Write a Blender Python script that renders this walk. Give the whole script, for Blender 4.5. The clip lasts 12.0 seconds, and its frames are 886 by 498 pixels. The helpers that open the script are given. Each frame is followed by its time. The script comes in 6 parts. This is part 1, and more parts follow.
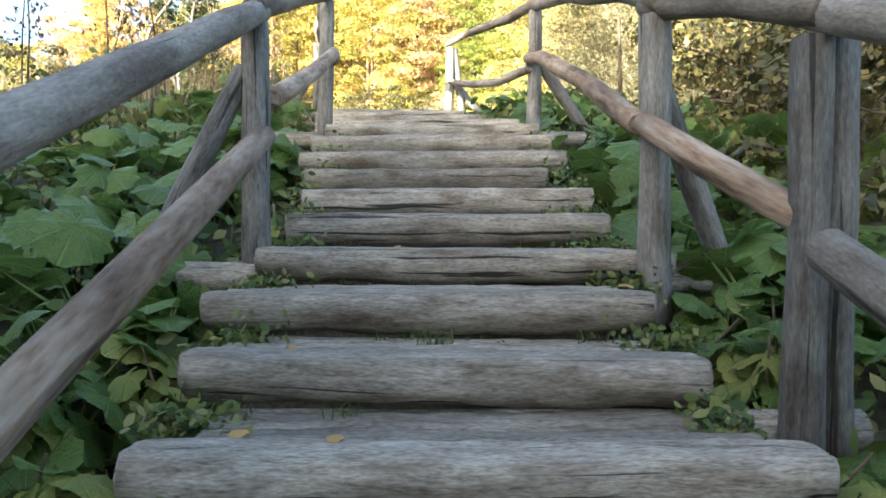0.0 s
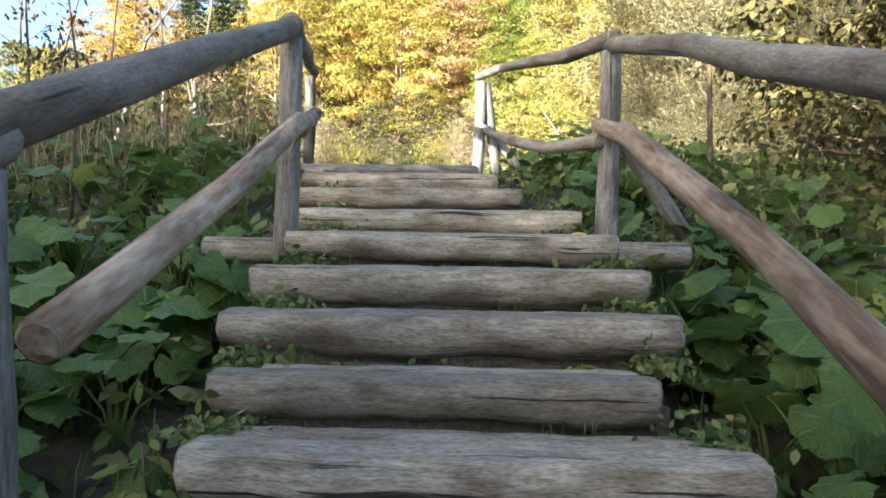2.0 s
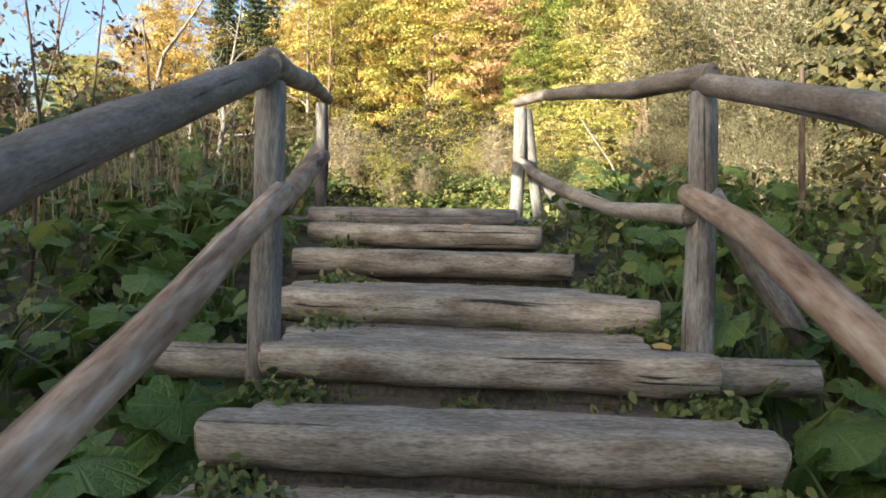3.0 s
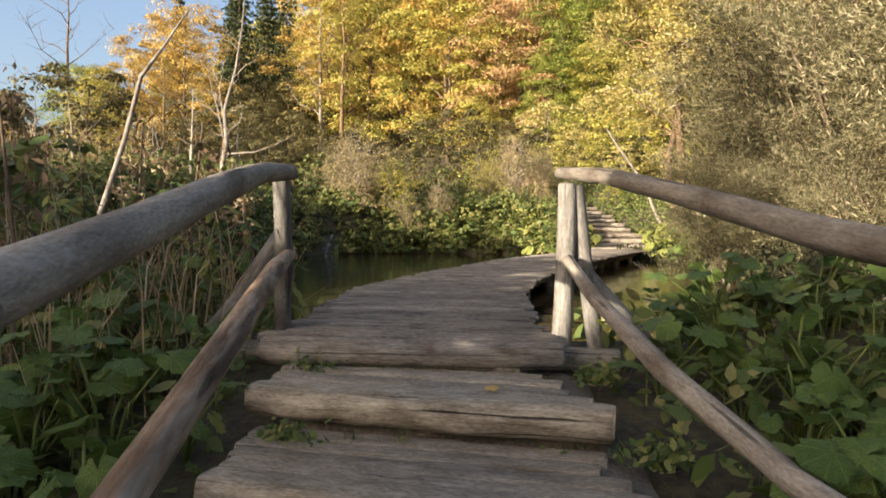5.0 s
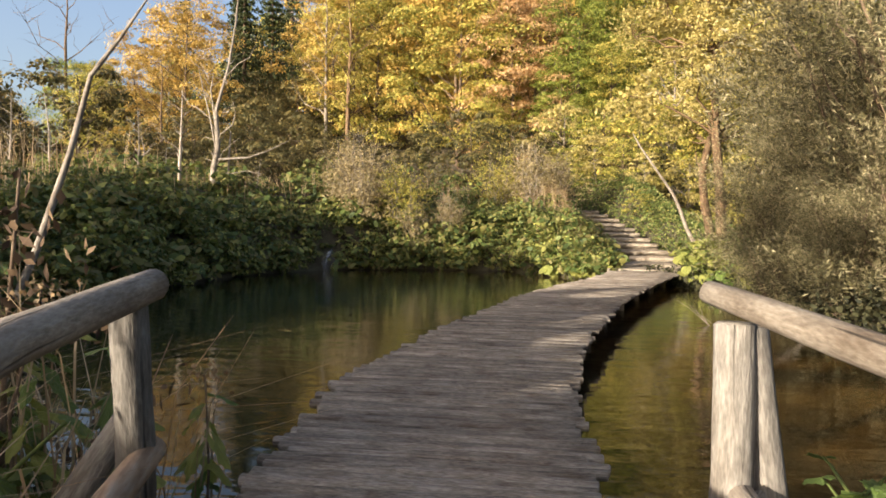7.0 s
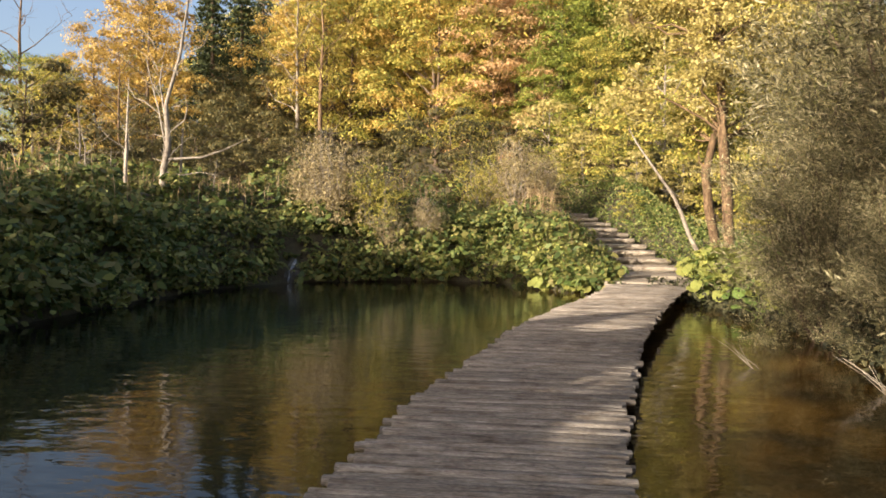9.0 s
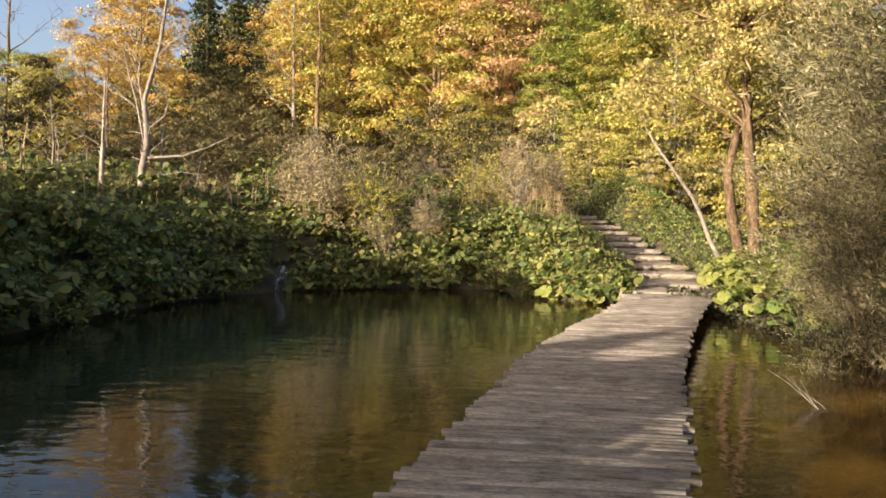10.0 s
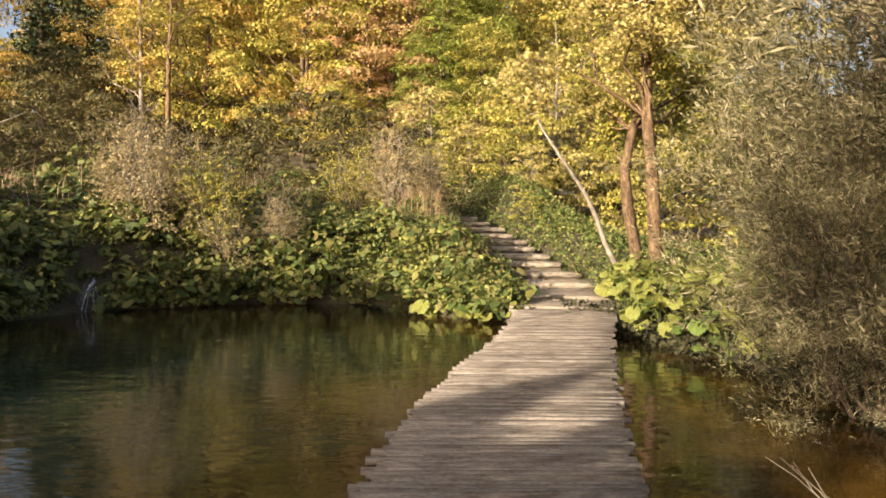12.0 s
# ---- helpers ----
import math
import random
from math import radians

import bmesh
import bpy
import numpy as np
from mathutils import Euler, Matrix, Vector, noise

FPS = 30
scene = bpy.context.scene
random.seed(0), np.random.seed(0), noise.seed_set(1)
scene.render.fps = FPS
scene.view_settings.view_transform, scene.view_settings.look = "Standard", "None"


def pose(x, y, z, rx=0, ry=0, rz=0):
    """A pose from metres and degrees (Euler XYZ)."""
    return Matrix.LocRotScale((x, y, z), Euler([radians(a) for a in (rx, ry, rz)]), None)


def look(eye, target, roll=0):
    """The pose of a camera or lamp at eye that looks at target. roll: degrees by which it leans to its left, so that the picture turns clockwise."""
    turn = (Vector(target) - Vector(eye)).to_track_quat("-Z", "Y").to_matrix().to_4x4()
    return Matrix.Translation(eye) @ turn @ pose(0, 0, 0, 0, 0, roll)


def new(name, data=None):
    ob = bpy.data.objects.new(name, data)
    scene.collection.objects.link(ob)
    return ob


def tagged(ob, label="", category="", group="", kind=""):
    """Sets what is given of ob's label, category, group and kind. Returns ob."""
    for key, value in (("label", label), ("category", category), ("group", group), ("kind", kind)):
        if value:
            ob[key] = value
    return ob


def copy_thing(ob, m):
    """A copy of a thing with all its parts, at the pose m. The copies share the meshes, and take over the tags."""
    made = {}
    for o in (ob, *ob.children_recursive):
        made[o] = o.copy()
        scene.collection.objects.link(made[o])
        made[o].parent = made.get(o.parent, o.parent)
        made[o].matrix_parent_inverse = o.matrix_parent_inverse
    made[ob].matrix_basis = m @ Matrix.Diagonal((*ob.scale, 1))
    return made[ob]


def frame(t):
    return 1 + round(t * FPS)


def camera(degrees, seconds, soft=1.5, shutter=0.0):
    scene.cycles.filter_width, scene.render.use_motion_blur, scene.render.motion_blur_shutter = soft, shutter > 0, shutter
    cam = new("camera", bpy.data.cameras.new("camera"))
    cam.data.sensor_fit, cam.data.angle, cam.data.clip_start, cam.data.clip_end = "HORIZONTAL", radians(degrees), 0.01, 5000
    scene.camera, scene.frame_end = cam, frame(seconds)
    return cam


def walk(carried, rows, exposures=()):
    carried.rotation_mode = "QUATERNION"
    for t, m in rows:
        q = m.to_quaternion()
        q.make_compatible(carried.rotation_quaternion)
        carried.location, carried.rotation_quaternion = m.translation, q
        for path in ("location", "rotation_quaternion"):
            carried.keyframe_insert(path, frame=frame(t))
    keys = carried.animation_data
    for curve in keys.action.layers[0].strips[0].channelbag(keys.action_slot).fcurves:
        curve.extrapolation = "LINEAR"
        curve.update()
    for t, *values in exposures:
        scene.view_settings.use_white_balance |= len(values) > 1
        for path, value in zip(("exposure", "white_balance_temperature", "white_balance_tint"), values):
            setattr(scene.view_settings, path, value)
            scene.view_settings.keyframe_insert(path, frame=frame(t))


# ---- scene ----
cam = camera(64.0, 12.0, soft=1.7)
PATH = [
    (0, (0.005, 0.075, 1.105), (0.004, 2.074, 1.041), 0.0),
    (0.5, (0.045, 0.649, 1.354), (0.029, 2.648, 1.289), 0.4),
    (1, (0.012, 1.22, 1.581), (-0.025, 3.218, 1.514), 0.6),
    (1.5, (0.01, 1.692, 1.791), (-0.053, 3.691, 1.729), 0.8),
    (2, (0.031, 2.204, 1.98), (-0.052, 4.201, 1.916), 0.7),
    (2.5, (0.029, 2.736, 2.223), (-0.093, 4.731, 2.162), 0.8),
    (3, (-0.013, 3.242, 2.406), (-0.189, 5.234, 2.347), 0.8),
    (3.5, (-0.076, 3.818, 2.608), (-0.28, 5.807, 2.548), 0.8),
    (3.7, (-0.128, 4.037, 2.712), (-0.32, 6.028, 2.669), 0.7),
    (5.3, (-0.178, 5.443, 3.245), (-0.416, 7.428, 3.188), 0.4),
    (5.5, (-0.227, 5.662, 3.287), (-0.468, 7.647, 3.234), 0.9),
    (6, (-0.344, 6.227, 3.445), (-0.591, 8.211, 3.392), 0.8),
    (6.5, (-0.4, 6.811, 3.621), (-0.651, 8.795, 3.563), 0.8),
    (8.3, (-0.673, 8.87, 3.939), (-0.895, 10.857, 3.883), 0.7),
    (8.5, (-0.686, 9.063, 4.001), (-0.899, 11.05, 3.952), 0.6),
    (9, (-0.739, 9.758, 3.98), (-0.928, 11.748, 3.918), 0.6),
    (9.5, (-0.822, 10.544, 4.057), (-1.003, 12.534, 3.995), 0.5),
    (10, (-0.85, 11.346, 4.07), (-1.043, 13.336, 4.01), 0.6),
    (10.5, (-0.794, 12.143, 4.103), (-0.89, 14.14, 4.046), 0.6),
    (11, (-0.792, 12.986, 4.105), (-0.751, 14.985, 4.044), 0.5),
    (11.5, (-0.756, 13.783, 4.101), (-0.647, 15.779, 4.046), 0.6),
    (12, (-0.675, 14.491, 4.113), (-0.525, 16.485, 4.06), 0.5),
]
# steady exposure follows the clip's camera as it leaves the shade
walk(cam, [(t, look(eye, target, roll)) for t, eye, target, roll in PATH],
     exposures=[(0.0, 3.2, 5450, 7), (1.0, 2.97, 5400, 7), (2.0, 2.55, 5350, 8), (3.0, 2.06, 5550, 10), (3.5, 1.87, 5700, 11), (5.5, 1.5, 6100, 15), (9.0, 1.47, 6150, 16), (12.0, 1.42, 6450, 17)])

# ---- light ----
SUN_AZ, SUN_EL = 223.0, 12.0          # clockwise from +y, height above the horizon
world = bpy.data.worlds.new("sky")
scene.world = world
world.use_nodes = True
wn = world.node_tree
sky = wn.nodes.new("ShaderNodeTexSky")
sky.sky_type, sky.sun_disc = "NISHITA", False
sky.sun_elevation, sky.sun_rotation = radians(16), radians(SUN_AZ)
sky.air_density, sky.dust_density, sky.ozone_density = 1.0, 4.0, 0.6
wn.links.new(sky.outputs[0], wn.nodes["Background"].inputs[0])
wn.nodes["Background"].inputs[1].default_value = 0.098
sun_data = bpy.data.lights.new("sun", "SUN")
sun_data.energy, sun_data.angle, sun_data.color = 5.0, radians(0.6), (1.0, 0.87, 0.66)
sun = new("sun", sun_data)
SUN_DIR = Vector((math.sin(radians(SUN_AZ)) * math.cos(radians(SUN_EL)), math.cos(radians(SUN_AZ)) * math.cos(radians(SUN_EL)), math.sin(radians(SUN_EL))))
sun.matrix_world = look(SUN_DIR * 60, (0, 0, 0))


# ---- materials ----
def ramp_set(node, stops):
    els = node.color_ramp.elements
    while len(els) > 1:
        els.remove(els[-1])
    els[0].position, els[0].color = stops[0][0], (*stops[0][1], 1)
    for p, c in stops[1:]:
        els.new(p).color = (*c, 1)


def base_material(name):
    m = bpy.data.materials.new(name)
    m.use_nodes = True
    return m, m.node_tree, m.node_tree.nodes["Principled BSDF"]


def wood(name, dark, mid, pale, rough=0.85, along=5.0, across=52.0, crack=0.6, patch=13.0, dirt=0.0):
    """Weathered log: fibres along the log, checks, patches."""
    m, nt, bsdf = base_material(name)
    N, L = nt.nodes.new, nt.links.new
    at = N("ShaderNodeAttribute")
    at.attribute_name = "grain"
    info = N("ShaderNodeObjectInfo")
    off = N("ShaderNodeVectorMath")
    off.operation = "ADD"
    cmb = N("ShaderNodeCombineXYZ")
    mul = N("ShaderNodeMath")
    mul.operation, mul.inputs[1].default_value = "MULTIPLY", 37.0
    L(info.outputs["Random"], mul.inputs[0])
    L(mul.outputs[0], cmb.inputs[2])
    L(at.outputs["Vector"], off.inputs[0])
    L(cmb.outputs[0], off.inputs[1])
    mp = N("ShaderNodeMapping")
    mp.inputs["Scale"].default_value = (across, across, along)
    L(off.outputs[0], mp.inputs[0])
    fib = N("ShaderNodeTexNoise")
    fib.inputs["Scale"].default_value, fib.inputs["Detail"].default_value, fib.inputs["Roughness"].default_value = 1.0, 8.0, 0.65
    L(mp.outputs[0], fib.inputs["Vector"])
    mpf = N("ShaderNodeMapping")
    mpf.inputs["Scale"].default_value = (across * 3.2, across * 3.2, along * 5.5)
    L(off.outputs[0], mpf.inputs[0])
    fine = N("ShaderNodeTexNoise")
    fine.inputs["Scale"].default_value, fine.inputs["Detail"].default_value = 1.0, 6.0
    L(mpf.outputs[0], fine.inputs["Vector"])
    both = N("ShaderNodeMath")
    both.operation = "MULTIPLY_ADD"
    both.inputs[1].default_value = 0.55
    hlf = N("ShaderNodeMath")
    hlf.operation, hlf.inputs[1].default_value = "MULTIPLY", 0.45
    L(fine.outputs["Fac"], hlf.inputs[0])
    L(fib.outputs["Fac"], both.inputs[0])
    L(hlf.outputs[0], both.inputs[2])
    mp2 = N("ShaderNodeMapping")
    mp2.inputs["Scale"].default_value = (patch, patch, patch * 0.4)
    L(off.outputs[0], mp2.inputs[0])
    pat = N("ShaderNodeTexNoise")
    pat.inputs["Detail"].default_value, pat.inputs["Scale"].default_value = 4.0, 1.0
    L(mp2.outputs[0], pat.inputs["Vector"])
    r1 = N("ShaderNodeValToRGB")
    ramp_set(r1, [(0.33, dark), (0.49, mid), (0.66, pale)])
    L(both.outputs[0], r1.inputs[0])
    r2 = N("ShaderNodeValToRGB")
    ramp_set(r2, [(0.32, (0.50, 0.45, 0.40)), (0.5, (0.90, 0.885, 0.86)), (0.68, (1.12, 1.11, 1.08))])
    L(pat.outputs["Fac"], r2.inputs[0])
    mx = N("ShaderNodeMix")
    mx.data_type, mx.blend_type = "RGBA", "MULTIPLY"
    mx.inputs["Factor"].default_value = 1.0
    L(r1.outputs[0], mx.inputs["A"])
    L(r2.outputs[0], mx.inputs["B"])
    # narrow dark checks along the log
    mp3 = N("ShaderNodeMapping")
    mp3.inputs["Scale"].default_value = (across * 0.75, across * 0.75, 0.9)
    L(off.outputs[0], mp3.inputs[0])
    chk = N("ShaderNodeTexNoise")
    chk.inputs["Detail"].default_value, chk.inputs["Scale"].default_value = 3.0, 1.0
    L(mp3.outputs[0], chk.inputs["Vector"])
    r3 = N("ShaderNodeValToRGB")
    ramp_set(r3, [(0.33, (1 - crack, 1 - crack, 1 - crack)), (0.37, (1, 1, 1))])
    L(chk.outputs["Fac"], r3.inputs[0])
    mx2 = N("ShaderNodeMix")
    mx2.data_type, mx2.blend_type = "RGBA", "MULTIPLY"
    mx2.inputs["Factor"].default_value = 1.0
    L(mx.outputs["Result"], mx2.inputs["A"])
    L(r3.outputs[0], mx2.inputs["B"])
    hsv = N("ShaderNodeHueSaturation")
    var = N("ShaderNodeMapRange")
    var.inputs["To Min"].default_value, var.inputs["To Max"].default_value = 0.72, 1.22
    L(info.outputs["Random"], var.inputs[0])
    L(var.outputs[0], hsv.inputs["Value"])
    top = mx2.outputs["Result"]
    if dirt:
        # trodden-in earth on the upper side
        geo = N("ShaderNodeNewGeometry")
        sep = N("ShaderNodeSeparateXYZ")
        L(geo.outputs["Normal"], sep.inputs[0])
        lie = N("ShaderNodeMapRange")
        lie.interpolation_type = "SMOOTHSTEP"
        lie.inputs["From Min"].default_value, lie.inputs["From Max"].default_value = 0.55, 0.95
        L(sep.outputs[2], lie.inputs[0])
        blot = N("ShaderNodeTexNoise")
        blot.inputs["Scale"].default_value, blot.inputs["Detail"].default_value, blot.inputs["Roughness"].default_value = 11.0, 7.0, 0.7
        L(off.outputs[0], blot.inputs["Vector"])
        cover = N("ShaderNodeMapRange")
        cover.inputs["From Min"].default_value, cover.inputs["From Max"].default_value, cover.inputs["To Max"].default_value = 0.36, 0.62, dirt
        L(blot.outputs["Fac"], cover.inputs[0])
        both2 = N("ShaderNodeMath")
        both2.operation = "MULTIPLY"
        L(lie.outputs[0], both2.inputs[0])
        L(cover.outputs[0], both2.inputs[1])
        soil = N("ShaderNodeValToRGB")
        ramp_set(soil, [(0.35, (0.12, 0.094, 0.063)), (0.55, (0.25, 0.203, 0.145)), (0.7, (0.34, 0.287, 0.213))])
        L(fine.outputs["Fac"], soil.inputs[0])
        mx3 = N("ShaderNodeMix")
        mx3.data_type = "RGBA"
        L(both2.outputs[0], mx3.inputs["Factor"])
        L(top, mx3.inputs["A"])
        L(soil.outputs[0], mx3.inputs["B"])
        top = mx3.outputs["Result"]
    L(top, hsv.inputs["Color"])
    L(hsv.outputs[0], bsdf.inputs["Base Color"])
    bsdf.inputs["Roughness"].default_value = rough
    bsdf.inputs["Specular IOR Level"].default_value = 0.25
    hm = N("ShaderNodeMix")
    hm.data_type, hm.blend_type = "RGBA", "MULTIPLY"
    hm.inputs["Factor"].default_value = 1.0
    L(both.outputs[0], hm.inputs["A"])
    L(r3.outputs[0], hm.inputs["B"])
    bp = N("ShaderNodeBump")
    bp.inputs["Strength"].default_value, bp.inputs["Distance"].default_value = 0.7, 0.012
    L(hm.outputs["Result"], bp.inputs["Height"])
    L(bp.outputs[0], bsdf.inputs["Normal"])
    return m


def leafy(name, tones, through_light=0.35, rough=0.55, scale=14.0, veins=False):
    """Thin leaf: tone differs leaf by leaf, light passes through."""
    m, nt, bsdf = base_material(name)
    N, L = nt.nodes.new, nt.links.new
    geo = N("ShaderNodeNewGeometry")
    info = N("ShaderNodeObjectInfo")
    add = N("ShaderNodeMath")
    add.operation = "MULTIPLY_ADD"
    add.inputs[1].default_value = 0.25
    sub = N("ShaderNodeMath")
    sub.operation, sub.inputs[1].default_value = "SUBTRACT", 0.125
    L(info.outputs["Random"], add.inputs[0])
    L(geo.outputs["Random Per Island"], sub.inputs[0])
    L(sub.outputs[0], add.inputs[2])
    tc = N("ShaderNodeTexCoord")
    nz = N("ShaderNodeTexNoise")
    nz.inputs["Scale"].default_value, nz.inputs["Detail"].default_value = scale, 4.0
    L(tc.outputs["Object"], nz.inputs["Vector"])
    mixf = N("ShaderNodeMath")
    mixf.operation = "MULTIPLY_ADD"
    mixf.inputs[1].default_value = 0.5
    s2 = N("ShaderNodeMath")
    s2.operation, s2.inputs[1].default_value = "SUBTRACT", 0.25
    L(add.outputs[0], s2.inputs[0])
    L(nz.outputs["Fac"], mixf.inputs[0])
    L(s2.outputs[0], mixf.inputs[2])
    rp = N("ShaderNodeValToRGB")
    ramp_set(rp, [(i / max(1, len(tones) - 1), c) for i, c in enumerate(tones)])
    L(mixf.outputs[0], rp.inputs[0])
    col, height = rp.outputs[0], nz.outputs["Fac"]
    if veins:
        # ribs fan out from the stalk joint, with finer cross veins between
        sep = N("ShaderNodeSeparateXYZ")
        L(tc.outputs["Object"], sep.inputs[0])

        def calc(op, a, b=None):
            q = N("ShaderNodeMath")
            q.operation = op
            L(a, q.inputs[0])
            if isinstance(b, float):
                q.inputs[1].default_value = b
            elif b is not None:
                L(b, q.inputs[1])
            return q.outputs[0]
        ang = calc("ARCTAN2", sep.outputs[1], sep.outputs[0])
        rib = calc("ABSOLUTE", calc("SINE", calc("MULTIPLY", ang, 4.5)))
        net = N("ShaderNodeTexVoronoi")
        net.feature = "DISTANCE_TO_EDGE"
        net.inputs["Scale"].default_value = 6.5
        L(tc.outputs["Object"], net.inputs["Vector"])
        fine = calc("MINIMUM", calc("MULTIPLY", net.outputs["Distance"], 6.0), 1.0)
        soft = N("ShaderNodeMapRange")
        soft.interpolation_type = "SMOOTHSTEP"
        soft.inputs["From Max"].default_value = 0.30
        L(rib, soft.inputs[0])
        blade = calc("MINIMUM", soft.outputs[0], calc("MULTIPLY_ADD", fine, 0.35))
        blade.node.inputs[1].links[0].from_node.inputs[2].default_value = 0.65
        pale = N("ShaderNodeMix")
        pale.data_type = "RGBA"
        tintv = N("ShaderNodeMix")
        tintv.data_type, tintv.blend_type = "RGBA", "ADD"
        tintv.inputs["Factor"].default_value = 1.0
        tintv.inputs["B"].default_value = (0.075, 0.085, 0.03, 1)
        L(col, tintv.inputs["A"])
        L(blade, pale.inputs["Factor"])
        L(tintv.outputs["Result"], pale.inputs["A"])
        L(col, pale.inputs["B"])
        col, height = pale.outputs["Result"], blade
    L(col, bsdf.inputs["Base Color"])
    bsdf.inputs["Roughness"].default_value = rough
    bsdf.inputs["Specular IOR Level"].default_value = 0.3
    bp = N("ShaderNodeBump")
    bp.inputs["Strength"].default_value, bp.inputs["Distance"].default_value = (0.6, 0.02) if veins else (0.35, 0.01)
    L(height, bp.inputs["Height"])
    L(bp.outputs[0], bsdf.inputs["Normal"])
    tr = N("ShaderNodeBsdfTranslucent")
    L(col, tr.inputs["Color"])
    ms = N("ShaderNodeMixShader")
    ms.inputs[0].default_value = through_light
    L(bsdf.outputs[0], ms.inputs[1])
    L(tr.outputs[0], ms.inputs[2])
    L(ms.outputs[0], nt.nodes["Material Output"].inputs["Surface"])
    return m


def earth(name, tones, scale=1.2, bump=0.5):
    m, nt, bsdf = base_material(name)
    N, L = nt.nodes.new, nt.links.new
    tc = N("ShaderNodeTexCoord")
    n1 = N("ShaderNodeTexNoise")
    n1.inputs["Scale"].default_value, n1.inputs["Detail"].default_value = scale, 8.0
    n2 = N("ShaderNodeTexNoise")
    n2.inputs["Scale"].default_value, n2.inputs["Detail"].default_value = scale * 18, 6.0
    L(tc.outputs["Object"], n1.inputs["Vector"])
    L(tc.outputs["Object"], n2.inputs["Vector"])
    ad = N("ShaderNodeMath")
    ad.operation = "MULTIPLY_ADD"
    ad.inputs[1].default_value = 0.5
    hf = N("ShaderNodeMath")
    hf.operation, hf.inputs[1].default_value = "MULTIPLY", 0.5
    L(n2.outputs["Fac"], hf.inputs[0])
    L(n1.outputs["Fac"], ad.inputs[0])
    L(hf.outputs[0], ad.inputs[2])
    rp = N("ShaderNodeValToRGB")
    ramp_set(rp, [(0.32 + 0.36 * i / (len(tones) - 1), c) for i, c in enumerate(tones)])
    L(ad.outputs[0], rp.inputs[0])
    L(rp.outputs[0], bsdf.inputs["Base Color"])
    bsdf.inputs["Roughness"].default_value = 0.95
    bp = N("ShaderNodeBump")
    bp.inputs["Strength"].default_value, bp.inputs["Distance"].default_value = bump, 0.04
    L(n2.outputs["Fac"], bp.inputs["Height"])
    L(bp.outputs[0], bsdf.inputs["Normal"])
    return m


def water_material():
    m, nt, bsdf = base_material("pond_water")
    N, L = nt.nodes.new, nt.links.new
    tc = N("ShaderNodeTexCoord")
    n1 = N("ShaderNodeTexNoise")
    n1.inputs["Scale"].default_value, n1.inputs["Detail"].default_value = 0.22, 3.0
    L(tc.outputs["Object"], n1.inputs["Vector"])
    rp = N("ShaderNodeValToRGB")
    ramp_set(rp, [(0.35, (0.005, 0.012, 0.011)), (0.52, (0.012, 0.013, 0.008)), (0.68, (0.026, 0.018, 0.006))])
    L(n1.outputs["Fac"], rp.inputs[0])
    # amber shallows and reflected orange wood, painted between the boardwalk and the willow shore
    sep = N("ShaderNodeSeparateXYZ")
    L(tc.outputs["Object"], sep.inputs[0])
    amber_side = N("ShaderNodeMapRange")
    amber_side.interpolation_type = "SMOOTHSTEP"
    amber_side.inputs["From Min"].default_value, amber_side.inputs["From Max"].default_value = -1.2, 1.8
    L(sep.outputs[0], amber_side.inputs[0])
    bed = N("ShaderNodeTexNoise")
    bed.inputs["Scale"].default_value, bed.inputs["Detail"].default_value = 0.9, 5.0
    L(tc.outputs["Object"], bed.inputs["Vector"])
    amber = N("ShaderNodeValToRGB")
    ramp_set(amber, [(0.38, (0.012, 0.008, 0.003)), (0.52, (0.045, 0.023, 0.004)), (0.66, (0.085, 0.047, 0.008))])
    L(bed.outputs["Fac"], amber.inputs[0])
    tint = N("ShaderNodeMix")
    tint.data_type = "RGBA"
    L(amber_side.outputs[0], tint.inputs["Factor"])
    L(rp.outputs[0], tint.inputs["A"])
    L(amber.outputs[0], tint.inputs["B"])
    L(tint.outputs["Result"], bsdf.inputs["Base Color"])
    bsdf.inputs["Roughness"].default_value = 0.03
    bsdf.inputs["IOR"].default_value = 1.333
    mp = N("ShaderNodeMapping")
    mp.inputs["Scale"].default_value = (2.2, 4.5, 1)
    L(tc.outputs["Object"], mp.inputs[0])
    rip = N("ShaderNodeTexNoise")
    rip.inputs["Scale"].default_value, rip.inputs["Detail"].default_value = 1.0, 2.5
    L(mp.outputs[0], rip.inputs["Vector"])
    mp2 = N("ShaderNodeMapping")
    mp2.inputs["Scale"].default_value = (0.5, 0.8, 1)
    L(tc.outputs["Object"], mp2.inputs[0])
    sw = N("ShaderNodeTexNoise")
    sw.inputs["Scale"].default_value, sw.inputs["Detail"].default_value = 1.0, 2.0
    L(mp2.outputs[0], sw.inputs["Vector"])
    ad = N("ShaderNodeMath")
    ad.operation = "MULTIPLY_ADD"
    ad.inputs[1].default_value = 1.5
    L(sw.outputs["Fac"], ad.inputs[0])
    L(rip.outputs["Fac"], ad.inputs[2])
    bp = N("ShaderNodeBump")
    bp.inputs["Strength"].default_value, bp.inputs["Distance"].default_value = 0.28, 0.03
    L(ad.outputs[0], bp.inputs["Height"])
    L(bp.outputs[0], bsdf.inputs["Normal"])
    return m


